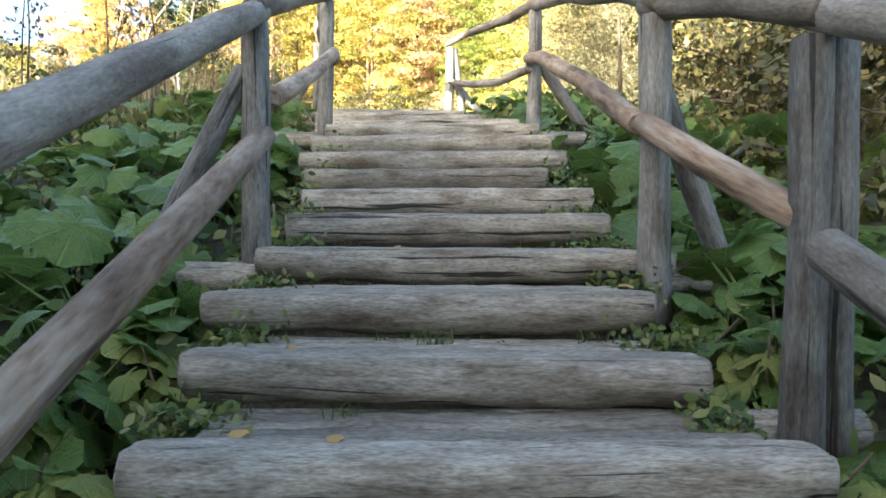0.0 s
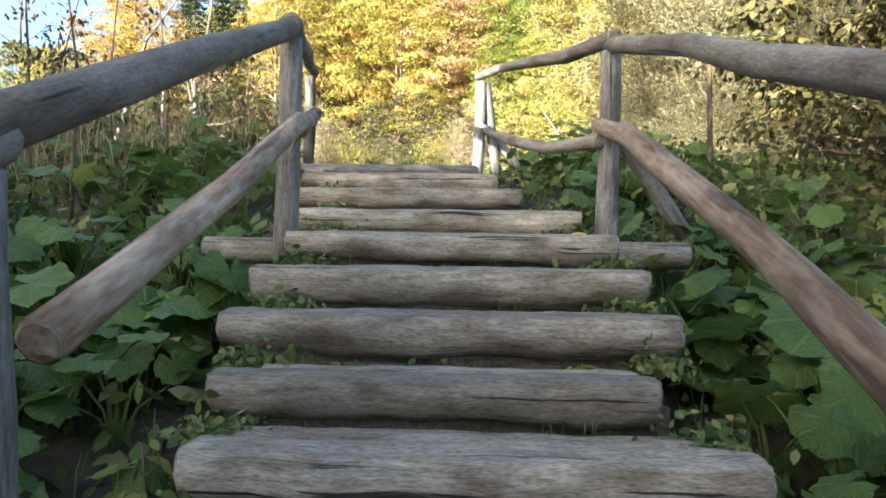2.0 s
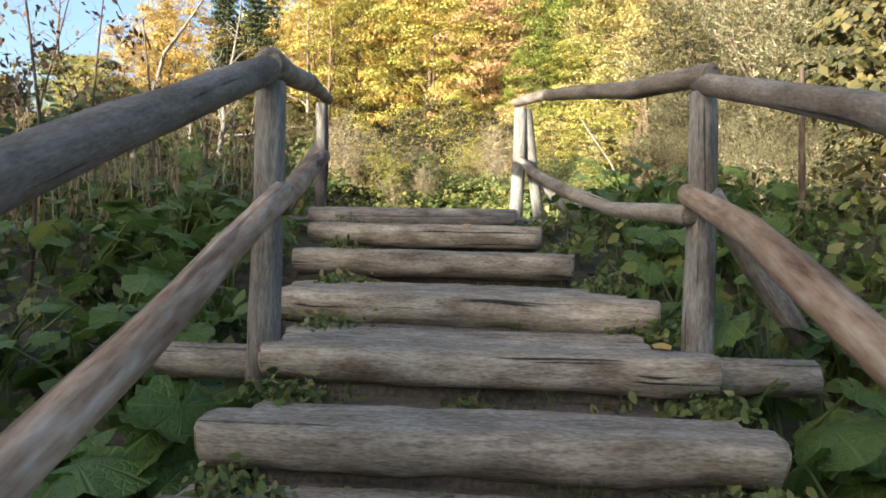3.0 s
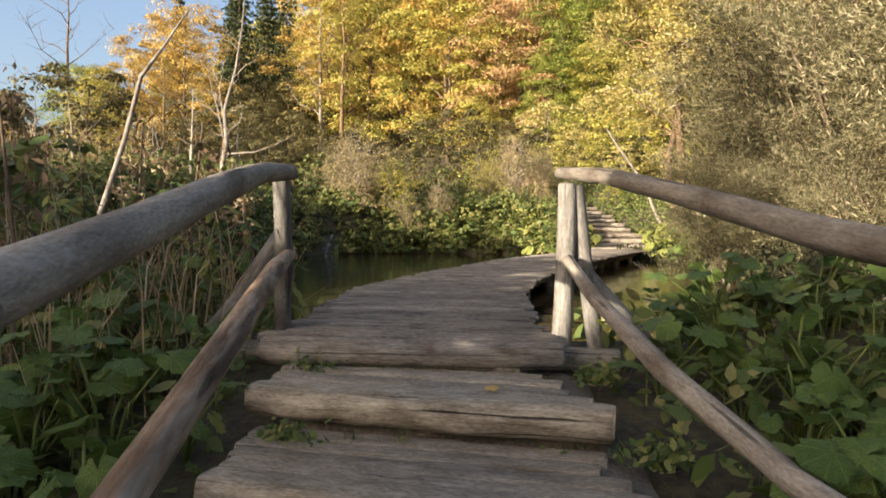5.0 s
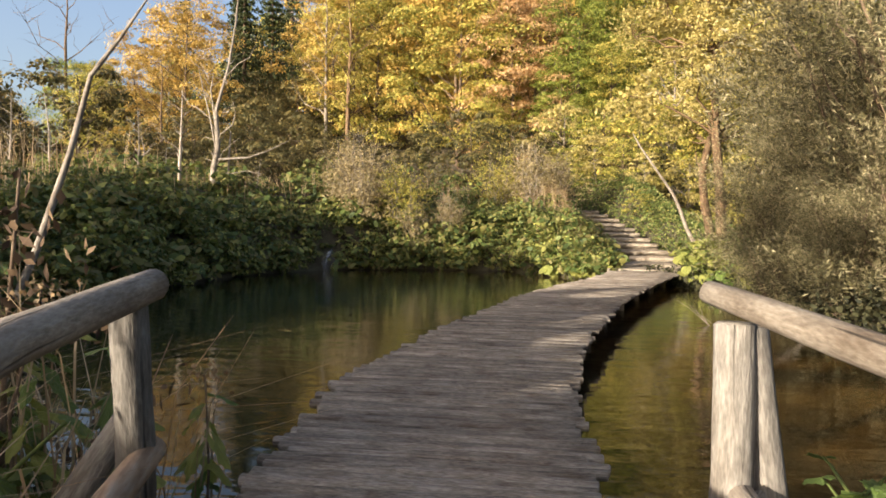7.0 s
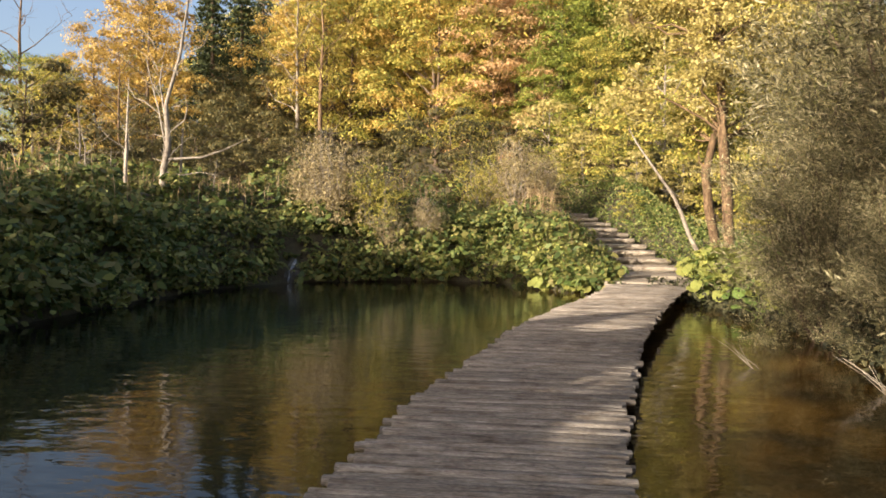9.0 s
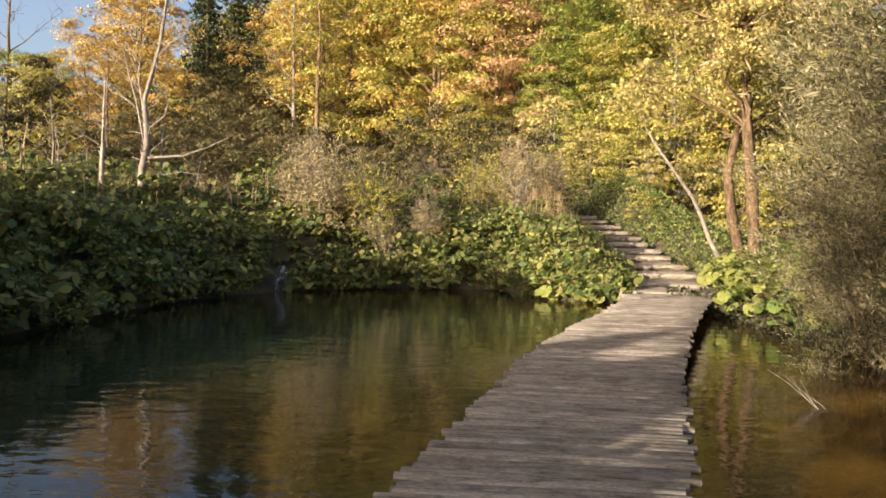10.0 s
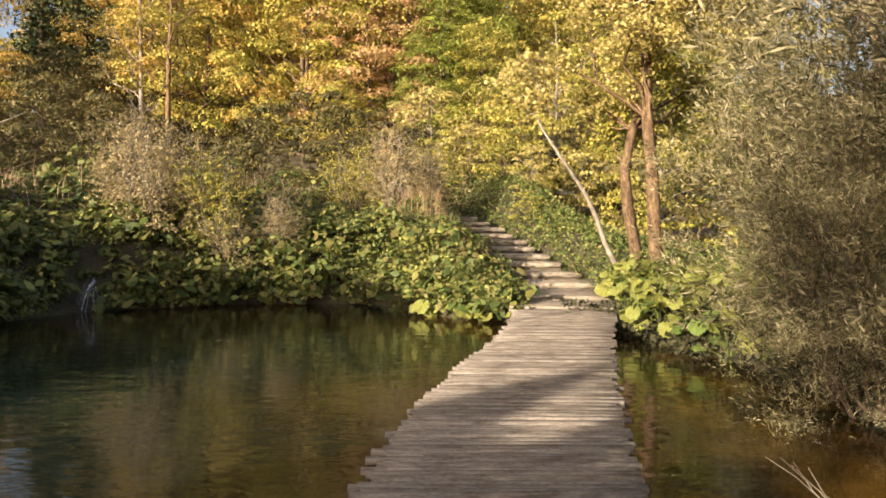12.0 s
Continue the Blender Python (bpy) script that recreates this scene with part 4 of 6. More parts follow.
def forest_tree(key, x, y, s, j=None):
    j = (2 if y > 82 or y < 20 else rt.randint(0, 1)) if j is None else j
    m = at_ground(x, y, rt.uniform(0, 6.28), s)
    if (key, j) in first:
        src = first[(key, j)]
        t = copy_thing(src, m)
        t.matrix_basis = m
        return t
    t = plant_tree("forest_tree", PROTO[key][j], m, TREE_KINDS[key][1], "tree", "autumn forest on the hillside")
    first[(key, j)] = t
    return t


spots = []
for row, y in enumerate(np.arange(59, 119, 6.6)):
    wide = 14 + 0.72 * y
    step = 5.6 + 0.02 * y
    for x in np.arange(-wide * (0.86 if y < 70 else 0.95), wide * 0.42, step):
        px, py = x + rt.uniform(-1.8, 1.8) + (row % 2) * step / 2, y + rt.uniform(-2.2, 2.2)
        if px < -14 and py < 60 and rt.random() < 0.55:
            continue
        az = bearing(px, py)
        if abs(az + 22.4) < 2.6 and py < 84:
            continue
        if -4.2 < az < 5.8 and py < 68:
            continue
        if az < -24 and (py < 70 or rt.random() < 0.5):
            continue
        spots.append((px, py))
for px, py in spots:
    forest_tree(pick_kind(px, py, rt), px, py, rt.uniform(0.78, 1.22) * (1.0 if py > 60 else 0.8) * (0.62 if bearing(px, py) < -24 else 0.8 if bearing(px, py) < -13 else 1.0))
for key, x, y, s, j in (("rust", -2.0, 60.5, 0.84, 0), ("rust", -0.6, 63.5, 0.8, 1), ("rust", -3.0, 66.5, 0.8, 1), ("green", 2.6, 60.5, 0.78, 0), ("green", 4.4, 63, 0.82, 1), ("green", 1.4, 57.5, 0.5, 1), ("olive", -3.2, 56, 0.36, 0), ("olive", 4.8, 57.5, 0.6, 1),
                        ("olive", -4.2, 61, 0.7, 0), ("orange", -28.0, 61, 0.84, 0), ("orange", -33.4, 63, 0.7, 1), ("orange", -31.5, 67, 0.76, 0), ("gold", -15.0, 64, 0.85, 1), ("orange", -17.5, 66, 0.9, 0), ("olive", -35, 60, 0.55, 1), ("green", -39, 62, 0.6, 0), ("olive", -33, 56, 0.5, 0)):
    forest_tree(key, x, y, s, j)

SPRUCE = [spruce_meshes(301, 24), spruce_meshes(302, 22)]
for x, y, s, j in ((-28.6, 74, 0.80, 0), (-25.4, 73, 0.80, 1), (-43.0, 90, 0.85, 0), (-32.6, 82, 0.80, 1), (-26.6, 82, 0.82, 0)):
    plant_tree("spruce", SPRUCE[j], at_ground(x, y, x, s), "tall dark green spruce", "tree", "spruces in the forest")

# leafless and half-bare trees at the wood's edge
BARE = [bare_meshes(401, 13, 4.2, BARK_WARM, 13, 7), bare_meshes(402, 11, 3.2, BARK_PALE, 12, 6)]
for x, y, s, j in ((-39, 62, 1.25, 0), (-16.8, 62, 1.25, 1), (-14.5, 60, 1.1, 0), (-33, 55, 0.7, 1), (-24, 50, 0.7, 0), (7, 47, 0.9, 1), (9.5, 50, 1.0, 0)):
    plant_tree("bare_tree", BARE[j], at_ground(x, y, x * 2.1, s), "leafless tree with pale grey-brown branches", "tree", "leafless trees at the wood's edge", ("trunk", "branchwork"))

# ---- dead trees on the far bank ----
def dead_snag():
    rnd = random.Random(9)
    t = thing("dead_tree", Matrix(), "bleached dead tree with broken bare branches", "tree")
    x, y = -11.55, 31.0
    z = gz(x, y)
    tr = log_geo([(x, y, z - 0.3), (x + 0.02, y, z + 0.8), (x + 0.18, y, 6.4), (x + 0.10, y, 7.7), (x + 0.5, y + 0.1, 9.2), (x + 0.8, y, 10.7), (x + 0.95, y, 12.4)], [0.13, 0.11, 0.09, 0.065, 0.05, 0.035, 0.014], sides=9, rnd=rnd, sub=3)
    part("trunk", mesh_of("trunk", *tr[:2], BARK_PALE, True, tr[2]), t)
    for pts, r in (([(x + 0.15, y, 6.0), (x + 1.3, y - 0.1, 6.05), (x + 2.0, y, 6.3), (x + 2.75, y, 6.65)], 0.06), ([(x + 0.1, y, 6.3), (x - 0.15, y, 7.6), (x - 0.42, y, 8.6), (x - 0.55, y, 9.2)], 0.04),
                   ([(x + 0.15, y, 6.5), (x + 0.05, y, 7.4), (x - 0.1, y, 8.4), (x + 0.0, y, 9.0)], 0.05), ([(x + 0.5, y, 8.9), (x + 0.9, y, 9.3), (x + 1.3, y, 9.5), (x + 1.5, y, 9.9)], 0.03),
                   ([(x - 0.1, y, 7.4), (x - 0.6, y, 7.8), (x - 0.9, y, 7.9), (x - 1.2, y, 8.4)], 0.03), ([(x + 0.3, y, 6.9), (x + 0.7, y, 7.2), (x + 0.8, y, 7.6), (x + 0.7, y, 8.0)], 0.035),
                   ([(x + 0.1, y, 5.6), (x + 0.6, y, 5.5), (x + 1.2, y, 5.6), (x + 1.8, y, 5.5)], 0.03), ([(x + 0.4, y + 0.3, gz(x, y)), (x + 0.45, y + 0.3, 6.2), (x + 0.5, y + 0.3, 7.0)], 0.06)):
        g = log_geo(pts, [r * 0.7, r * 0.6, r * 0.45, 0.008][:len(pts)], sides=6, rnd=rnd, sub=2)
        part("branch", mesh_of("branch", *g[:2], BARK_PALE, True, g[2]), t)

    tw = []
    for k in range(44):
        h = rnd.uniform(5.6, 11.6)
        bx = x + 0.15 + (h - 6.4) * 0.15 * rnd.choice((1, -0.9))
        q = (bx + rnd.uniform(-0.7, 0.7), y + rnd.uniform(-0.5, 0.5), h + rnd.uniform(0.1, 0.8))
        tw.append(log_geo(limb_pts((bx, y, h), q, rnd, 4, 0.12), [0.016, 0.013, 0.009, 0.004], sides=4, rnd=rnd, cap=False))
    tv, tf, tg = join_geo(*tw)
    tagged(part("twig_spray", mesh_of("twig_spray", tv, tf, BARK_PALE, True, tg), t), kind="stuff")


dead_snag()
SMALL_DEAD = [bare_meshes(411, 3.6, 1.5, BARK_PALE, 8, 4, 0.05, 0.02), bare_meshes(412, 3.0, 1.0, BARK_PALE, 9, 4, -0.1, 0.02)]
for x, y, s, j in ((-12.9, 31.2, 1.0, 0), (-14.6, 31.5, 0.95, 1), (-14.2, 31.2, 0.6, 0), (-16.6, 29.5, 1.0, 1), (-10.3, 31.8, 0.5, 1), (-18.5, 30, 0.9, 0), (-13.6, 31.6, 0.5, 1)):
    plant_tree("dead_sapling", SMALL_DEAD[j], at_ground(x, y, x * 3.3, s), "small bleached dead sapling among the weeds", "sapling", "dead saplings on the far bank", ("trunk", "branchwork"))
lean = log_geo([(-7.95, 16.9, 2.6), (-7.7, 17.0, 3.3), (-7.3, 17.2, 4.76), (-7.04, 17.3, 5.9), (-6.7, 17.5, 6.5), (-6.29, 17.6, 7.15)], [0.06, 0.055, 0.045, 0.038, 0.028, 0.012], sides=8, rnd=random.Random(3), sub=3)
tagged(new("leaning_dead_sapling", mesh_of("leaning_dead_sapling", *lean[:2], BARK_PALE, True, lean[2])), "thin leaning bare sapling, pale bark", "sapling")

# ---- trees at the far landing ----
def landing_tree(label, pts, radii, bark, crowns, mat, seed, size=0.10, per=420):
    rnd, rng = random.Random(seed), np.random.default_rng(seed)
    t = thing("landing_tree", Matrix(), label, "tree", "trees by the far landing")
    g = log_geo(pts, radii, sides=10, rough=0.07, rnd=rnd, sub=4)
    part("trunk", mesh_of("trunk", *g[:2], bark, True, g[2]), t)
    C, limbs = [], []
    for cx, cy, cz, r in crowns:
        base = Vector(min(pts, key=lambda p: abs(p[2] - (cz - r * 0.9))))
        limbs.append(log_geo(limb_pts(base, (cx, cy, cz), rnd, 5, 0.1), [0.05, 0.04, 0.03, 0.02, 0.008], sides=5, rnd=rnd, cap=False))
        for k in range(5):
            q = rng.normal(size=3) * r * 0.6
            n = per // 5
            p = rng.normal(size=(n, 3)) * r * np.array([0.34, 0.34, 0.15]) * rng.uniform(0.6, 1.3) + q
            p[:, 2] -= 0.2 * np.hypot(p[:, 0], p[:, 1])
            C.append(p + np.array([cx, cy, cz]))
            limbs.append(log_geo([(cx, cy, cz), tuple(np.array([cx, cy, cz]) + q * 1.3)], [0.014, 0.004], sides=3, rnd=rnd, cap=False))
    if crowns:
        bv, bf, bg = join_geo(*limbs)
        part("branchwork", mesh_of("branchwork", bv, bf, bark, True, bg), t)
        part("crown", quad_mesh("crown", quads(np.concatenate(C), size, size * 0.7, rng, lean=(0, 0, 0.5)), mat), t)
    return t


def sprays(cx, cy, cz, rx, ry, rz, n, seed):
    rnd = random.Random(seed)
    out = []
    while len(out) < n:
        u = [rnd.uniform(-1, 1) for _ in range(3)]
        if sum(q * q for q in u) < 1:
            out.append((cx + u[0] * rx, cy + u[1] * ry, cz + u[2] * rz, rnd.uniform(0.45, 0.85)))
    return out


landing_tree("slim tree with flaking orange-lit bark and yellow leaves", [(5.35, 29.9, 2.3), (5.25, 29.9, 3.4), (5.15, 29.9, 5.13), (5.0, 29.9, 6.63), (4.9, 29.9, 9.2), (4.6, 30.0, 11.5)], [0.17, 0.15, 0.14, 0.12, 0.09, 0.03], BARK_WARM,
             sprays(4.5, 30.0, 9.4, 2.7, 1.6, 3.0, 34, 5), PALE_YELLOW, 51, 0.047, 700)
landing_tree("mossy forked tree with yellow-green leaves", [(5.45, 31.0, 2.6), (5.25, 31.0, 3.3), (4.98, 31.0, 4.6), (4.87, 31.0, 5.6), (5.06, 31.0, 6.53), (5.3, 31.2, 8.5)], [0.16, 0.14, 0.13, 0.12, 0.10, 0.05], BARK_WARM,
             sprays(5.6, 31.4, 8.4, 2.0, 1.4, 2.4, 24, 6), OLIVE, 52, 0.047, 640)
landing_tree("leaning bleached bare trunk", [(5.0, 31.1, 2.7), (4.87, 31.1, 3.04), (4.45, 31.1, 3.85), (4.25, 31.1, 4.4), (4.02, 31.1, 4.92), (3.46, 31.1, 5.72), (2.91, 31.1, 6.51), (2.7, 31.1, 6.9)], [0.08, 0.072, 0.062, 0.056, 0.05, 0.042, 0.028, 0.010], BARK_PALE, [], None, 53)
for x, y, h in ((6.8, 50, 4.0), (6.0, 49, 3.4), (7.5, 52, 4.5)):
    z = gz(x, y)
    landing_tree("thin pale upright trunk in the wood", [(x, y, z - 0.3), (x + 0.05, y, z + h * 0.5), (x + 0.1, y, z + h), (x, y, z + h * 1.7)], [0.16, 0.14, 0.12, 0.04], BARK_PALE,
                 [(x + 0.6, y, z + h * 1.5, 1.6), (x - 1.0, y, z + h * 1.3, 1.3), (x, y + 0.5, z + h * 1.9, 1.7)], PALE_YELLOW, int(x * 10), 0.16, 600)


# ---- willows on the near right shore ----
def willow_meshes(seed, height, width, count, mat=WILLOW, leaf=0.05, up=0.6, ragged=0.0):
    """Thicket of thin stems; every twig carries a row of narrow leaves."""
    rnd, rng = random.Random(seed), np.random.default_rng(seed)
    stems, bases, dirs, outs, knots = [], [], [], [], []
    for k in range(70):
        a, el = rnd.uniform(0, 6.28), rnd.uniform(0.02, 1.0)
        rr = width * (0.55 + 0.5 * rnd.random()) * math.sqrt(max(0.05, 1 - (el - 0.35) ** 2 * 1.8))
        if ragged:
            rr *= rnd.uniform(0.1, 1.0)
            el *= 1 - ragged * abs(math.sin(a * 1.5 + seed)) * 0.8
            if k > 34:
                continue
        knots.append(Vector((math.cos(a) * rr, math.sin(a) * rr, height * el)))
    for k in range(26):
        a = rnd.uniform(0, 6.28)
        r = width * math.sqrt(rnd.random()) * rnd.uniform(0.5, 1)
        tip = Vector((math.cos(a) * r, math.sin(a) * r, height * rnd.uniform(0.45, 1.0)))
        root = Vector((math.cos(a) * r * 0.2, math.sin(a) * r * 0.2, -0.2))
        pts = limb_pts(root, tip, rnd, 6, 0.10)
        stems.append(log_geo(pts, [q * (0.4 if ragged or up > 1 else 1.0) for q in (0.045, 0.04, 0.032, 0.024, 0.015, 0.006)], sides=5, rnd=rnd, cap=False))
        if ragged:
            for j in range(5):
                p0 = pts[rnd.randint(1, 5)]
                p1 = p0 + Vector((rnd.gauss(0, 1), rnd.gauss(0, 1), 1.3 + rnd.gauss(0, 0.5))) * width * 0.22
                stems.append(log_geo(limb_pts(p0, p1, rnd, 3, 0.1), [0.007, 0.006, 0.003], sides=3, rnd=rnd, cap=False))
        for j in range(count // 26):
            f = rnd.uniform(0.12, 1.0) ** 0.8
            i = min(4, int(f * 5))
            p = pts[i].lerp(pts[i + 1], f * 5 - i) + Vector((rnd.gauss(0, 1), rnd.gauss(0, 1), rnd.gauss(0, 0.7))) * width * 0.17
            cl = knots[rnd.randint(0, len(knots) - 1)] if rnd.random() < 0.8 and j % 2 else None
            if cl is not None:
                p = cl + Vector((rnd.gauss(0, 1), rnd.gauss(0, 1), rnd.gauss(0, 0.8))) * width * 0.10
            p.z = max(p.z, 0.1)
            bases.append(p)
            o = (p - cl).normalized() if cl is not None else Vector((p.x, p.y, p.z - height * 0.4)).normalized()
            outs.append(o + Vector((p.x, p.y, 0)) / width * 0.5 + Vector((0, 0, 0.45)))
            dirs.append(Vector((p.x / width + rnd.gauss(0, 0.6), p.y / width + rnd.gauss(0, 0.6), up + rnd.gauss(0, 0.5))).normalized())
    B, D = np.array(bases), np.array(dirs)
    OUT = np.array(outs)
    n = len(B)
    per = 9
    L = rng.uniform(0.22, 0.5, n)
    allV = []
    for k in range(per):
        f = (k + 0.5) / per
        c = B + D * (L * f)[:, None]
        side = rng.normal(size=(n, 3))
        side -= D * np.sum(side * D, axis=1)[:, None]
        side /= np.linalg.norm(side, axis=1)[:, None]
        u = D * 0.75 + side * 0.75
        u /= np.linalg.norm(u, axis=1)[:, None]
        w = np.cross(u, OUT + rng.normal(size=(n, 3)) * 0.45)
        w /= np.linalg.norm(w, axis=1)[:, None]
        ll = (leaf * rng.uniform(0.7, 1.4, n))[:, None]
        V = np.empty((n, 4, 3))
        wid = 0.42 if ragged else 0.17
        V[:, 0], V[:, 1], V[:, 2], V[:, 3] = c, c + u * ll + w * ll * wid, c + u * ll * (1.5 if ragged else 2), c + u * ll - w * ll * wid
        allV.append(V)
    V = np.concatenate(allV, axis=0).reshape(-1, 3)
    sv, sf, sg = join_geo(*stems)
    return mesh_of("framework", sv, sf, BARK_PALE if ragged else BARK_DARK, True, sg), quad_mesh("leaf_mass", V, mat)


WILLOWS = [willow_meshes(601, 6.0, 2.6, 5600, leaf=0.05), willow_meshes(602, 4.6, 2.2, 4300, leaf=0.047)]
for x, y, s, j, tl in ((6.0, 22.5, 1.15, 0, 0), (5.6, 18.6, 1.0, 0, 2), (6.3, 25.5, 1.1, 1, 1), (7.2, 20.5, 1.5, 0, 3), (6.4, 15.2, 1.05, 1, 4), (8.2, 17.0, 1.5, 1, 5), (8.8, 24.0, 1.6, 0, 2.2), (5.2, 20.8, 0.75, 1, 2.9), (4.9, 22.6, 0.5, 1, 1.2), (4.9, 18.3, 0.55, 1, 0.3), (4.6, 19.7, 0.4, 1, 5.2), (4.9, 16.6, 0.5, 1, 3.1), (4.6, 21.6, 0.45, 1, 2.1), (4.3, 18.9, 0.4, 0, 0.7), (4.5, 20.4, 0.36, 0, 3.9), (4.5, 22.6, 0.5, 1, 0.4), (4.3, 21.2, 0.55, 0, 1.9)):
    plant_tree("willow_bush", WILLOWS[j], at_ground(x, y, tl, s), "grey-olive willow thicket with narrow leaves overhanging the water", "bush", "willow thickets on the shore", ("framework", "leaf_mass"))
DRY_WILLOW = willow_meshes(603, 3.2, 1.6, 3800, REEDY, 0.026, 1.1)
PALE_SHRUBS = [willow_meshes(604 + k, 3.2, 1.7, 760, (DRY_SHRUB, DRY_SHRUB, OLIVE)[k], 0.05, 0.2, 0.5) for k in range(3)]
for x, y, s, tl in ((4.8, 11.6, 1.05, 0), (6.2, 13.0, 1.2, 2)):
    plant_tree("dry_willow_bush", DRY_WILLOW, at_ground(x, y, tl, s), "olive-tan feathery willow bush", "bush", "feathery bushes beside the stairs", ("framework", "leaf_mass"))
for x, y, s, tl in ((-6.6, 32.9, 1.0, 0), (-5.3, 33.2, 0.8, 2), (-4.7, 32.7, 0.5, 3), (-7.6, 33.8, 0.8, 4), (-3.6, 33.3, 0.5, 1), (-0.6, 38.0, 0.9, 1), (0.6, 38.5, 0.75, 4), (-1.8, 39, 0.9, 5)):
    plant_tree("pale_shrub", PALE_SHRUBS[int(tl) % 3], at_ground(x, y, tl, s), "pale straw-coloured shrub, half bare", "bush", "pale shrubs on the far bank", ("framework", "leaf_mass"))
# dark thicket in front of the wood
DARK = [broad_tree(701, 5.0, 3.2, 5200, 0.085, DARK_BUSH, BARK_DARK, 0.05, 34), broad_tree(702, 4.2, 2.8, 4800, 0.08, DARK_BUSH, BARK_DARK, 0.05, 30)]
rd = random.Random(31)
for k in range(34):
    x = -46 + k * 1.75 + rd.uniform(-0.8, 0.8)
    y = (44 if x > -22 else 40) + rd.uniform(-3, 4)
    if -1.5 < x < 5:
        y += 6
    plant_tree("thicket_bush", DARK[k % 2], at_ground(x, y, rd.uniform(0, 6), rd.uniform(0.65, 1.05) * (1.25 if x < -24 else 0.8)), "dark green shrub at the foot of the wood", "bush", "shrubs at the foot of the wood")
for k, (x, y, s) in enumerate(((-17.2, 49, 0.7), (-18.6, 52, 0.85), (-20.2, 57, 0.95), (-15.8, 47, 0.6), (-22.4, 61, 1.0), (-18.4, 59, 0.9), (-24, 66, 1.2), (-22.4, 51, 0.8), (-26.4, 58, 0.95), (-21, 69, 1.2), (-16.6, 55, 0.9), (-14.6, 52, 0.8), (-19.8, 64, 1.1))):
    plant_tree("thicket_bush", DARK[k % 2], at_ground(x, y, k * 1.7, s), "dark green shrub at the foot of the wood", "bush", "shrubs at the foot of the wood")
SUNNY = [broad_tree(711, 5.0, 2.6, 2600, 0.10, OLIVE, BARK_DARK, 0.05, 34), broad_tree(712, 5.4, 2.4, 2600, 0.10, PALE_YELLOW, BARK_PALE, 0.10, 34)]
for k, (x, y, s) in enumerate(((4.6, 43.5, 0.75), (6.6, 41.5, 0.6), (8.2, 44, 0.8), (5.6, 46.5, 0.9), (3.2, 45.5, 0.8), (9.8, 41, 0.8), (7.4, 38.0, 0.5), (1.0, 46.0, 0.8), (9.2, 36.5, 0.7), (11.5, 39, 0.9), (3.7, 41.2, 0.42), (2.6, 43.4, 0.5), (1.0, 43.2, 0.48), (4.4, 39.6, 0.34), (3.9, 37.6, 0.24))):
    plant_tree("sunny_shrub", SUNNY[k % 2], at_ground(x, y, k * 2.3, s), "sunlit yellow-green shrub beyond the landing", "bush", "shrubs beyond the landing")
for k, (x, y, s) in enumerate(((6.6, 8.6, 0.55), (8.2, 10.8, 0.75), (7.2, 6.6, 0.6), (4.3, 9.6, 0.6), (4.5, 8.6, 0.6), (4.0, 7.6, 0.42), (5.2, 10.2, 0.66))):
    plant_tree("thicket_bush", DARK[k % 2], at_ground(x, y, k * 2.9, s), "dark green bush growing beside the stairs", "bush", "bushes beside the stairs")
WEEDY = broad_tree(703, 4.2, 2.8, 3400, 0.10, DARK_BUSH, BARK_DARK, 0.05, 30)
# low dark thicket of weeds right of the stairs
for k, (x, y, s) in enumerate(((2.9, 3.0, 0.34), (3.3, 4.6, 0.40), (3.6, 6.2, 0.38), (4.0, 7.6, 0.34), (4.8, 5.4, 0.50), (4.9, 3.2, 0.5))):
    plant_tree("weed_thicket", WEEDY, at_ground(x, y, k * 1.9, s), "dark green weed thicket beside the stairs", "bush", "weed thickets beside the stairs")
# unseen slim trees added beside the near shore, whose shadows cross the boards
for k, (x, y, w, h) in enumerate(((-9.4, 7.0, 0.05, 0.42), (-9.0, 8.8, 0.07, 0.42))):
    t = forest_tree("olive", x, y, 0.3, 2)
    t.matrix_basis = Matrix.Translation((x, y, gz(x, y))) @ Matrix.Diagonal((w, w, h, 1))
    tagged(t, "unseen slim tree added by the near shore to shadow the boards")
# unseen tree added on the slope behind the walker, shading the willows' foot
shade_tree = broad_tree(811, 8.2, 2.6, 2600, 0.15, OLIVE, BARK_DARK, 0.52, 22)
plant_tree("shade_tree", shade_tree, Matrix.Translation((-9.6, 5.3, gz(-9.6, 5.3))) @ Matrix.Diagonal((1, 1, (10.6 - gz(-9.6, 5.3)) / 8.2, 1)), "unseen broad tree added on the near slope to shade the willows", "tree", "trees on the near slope")


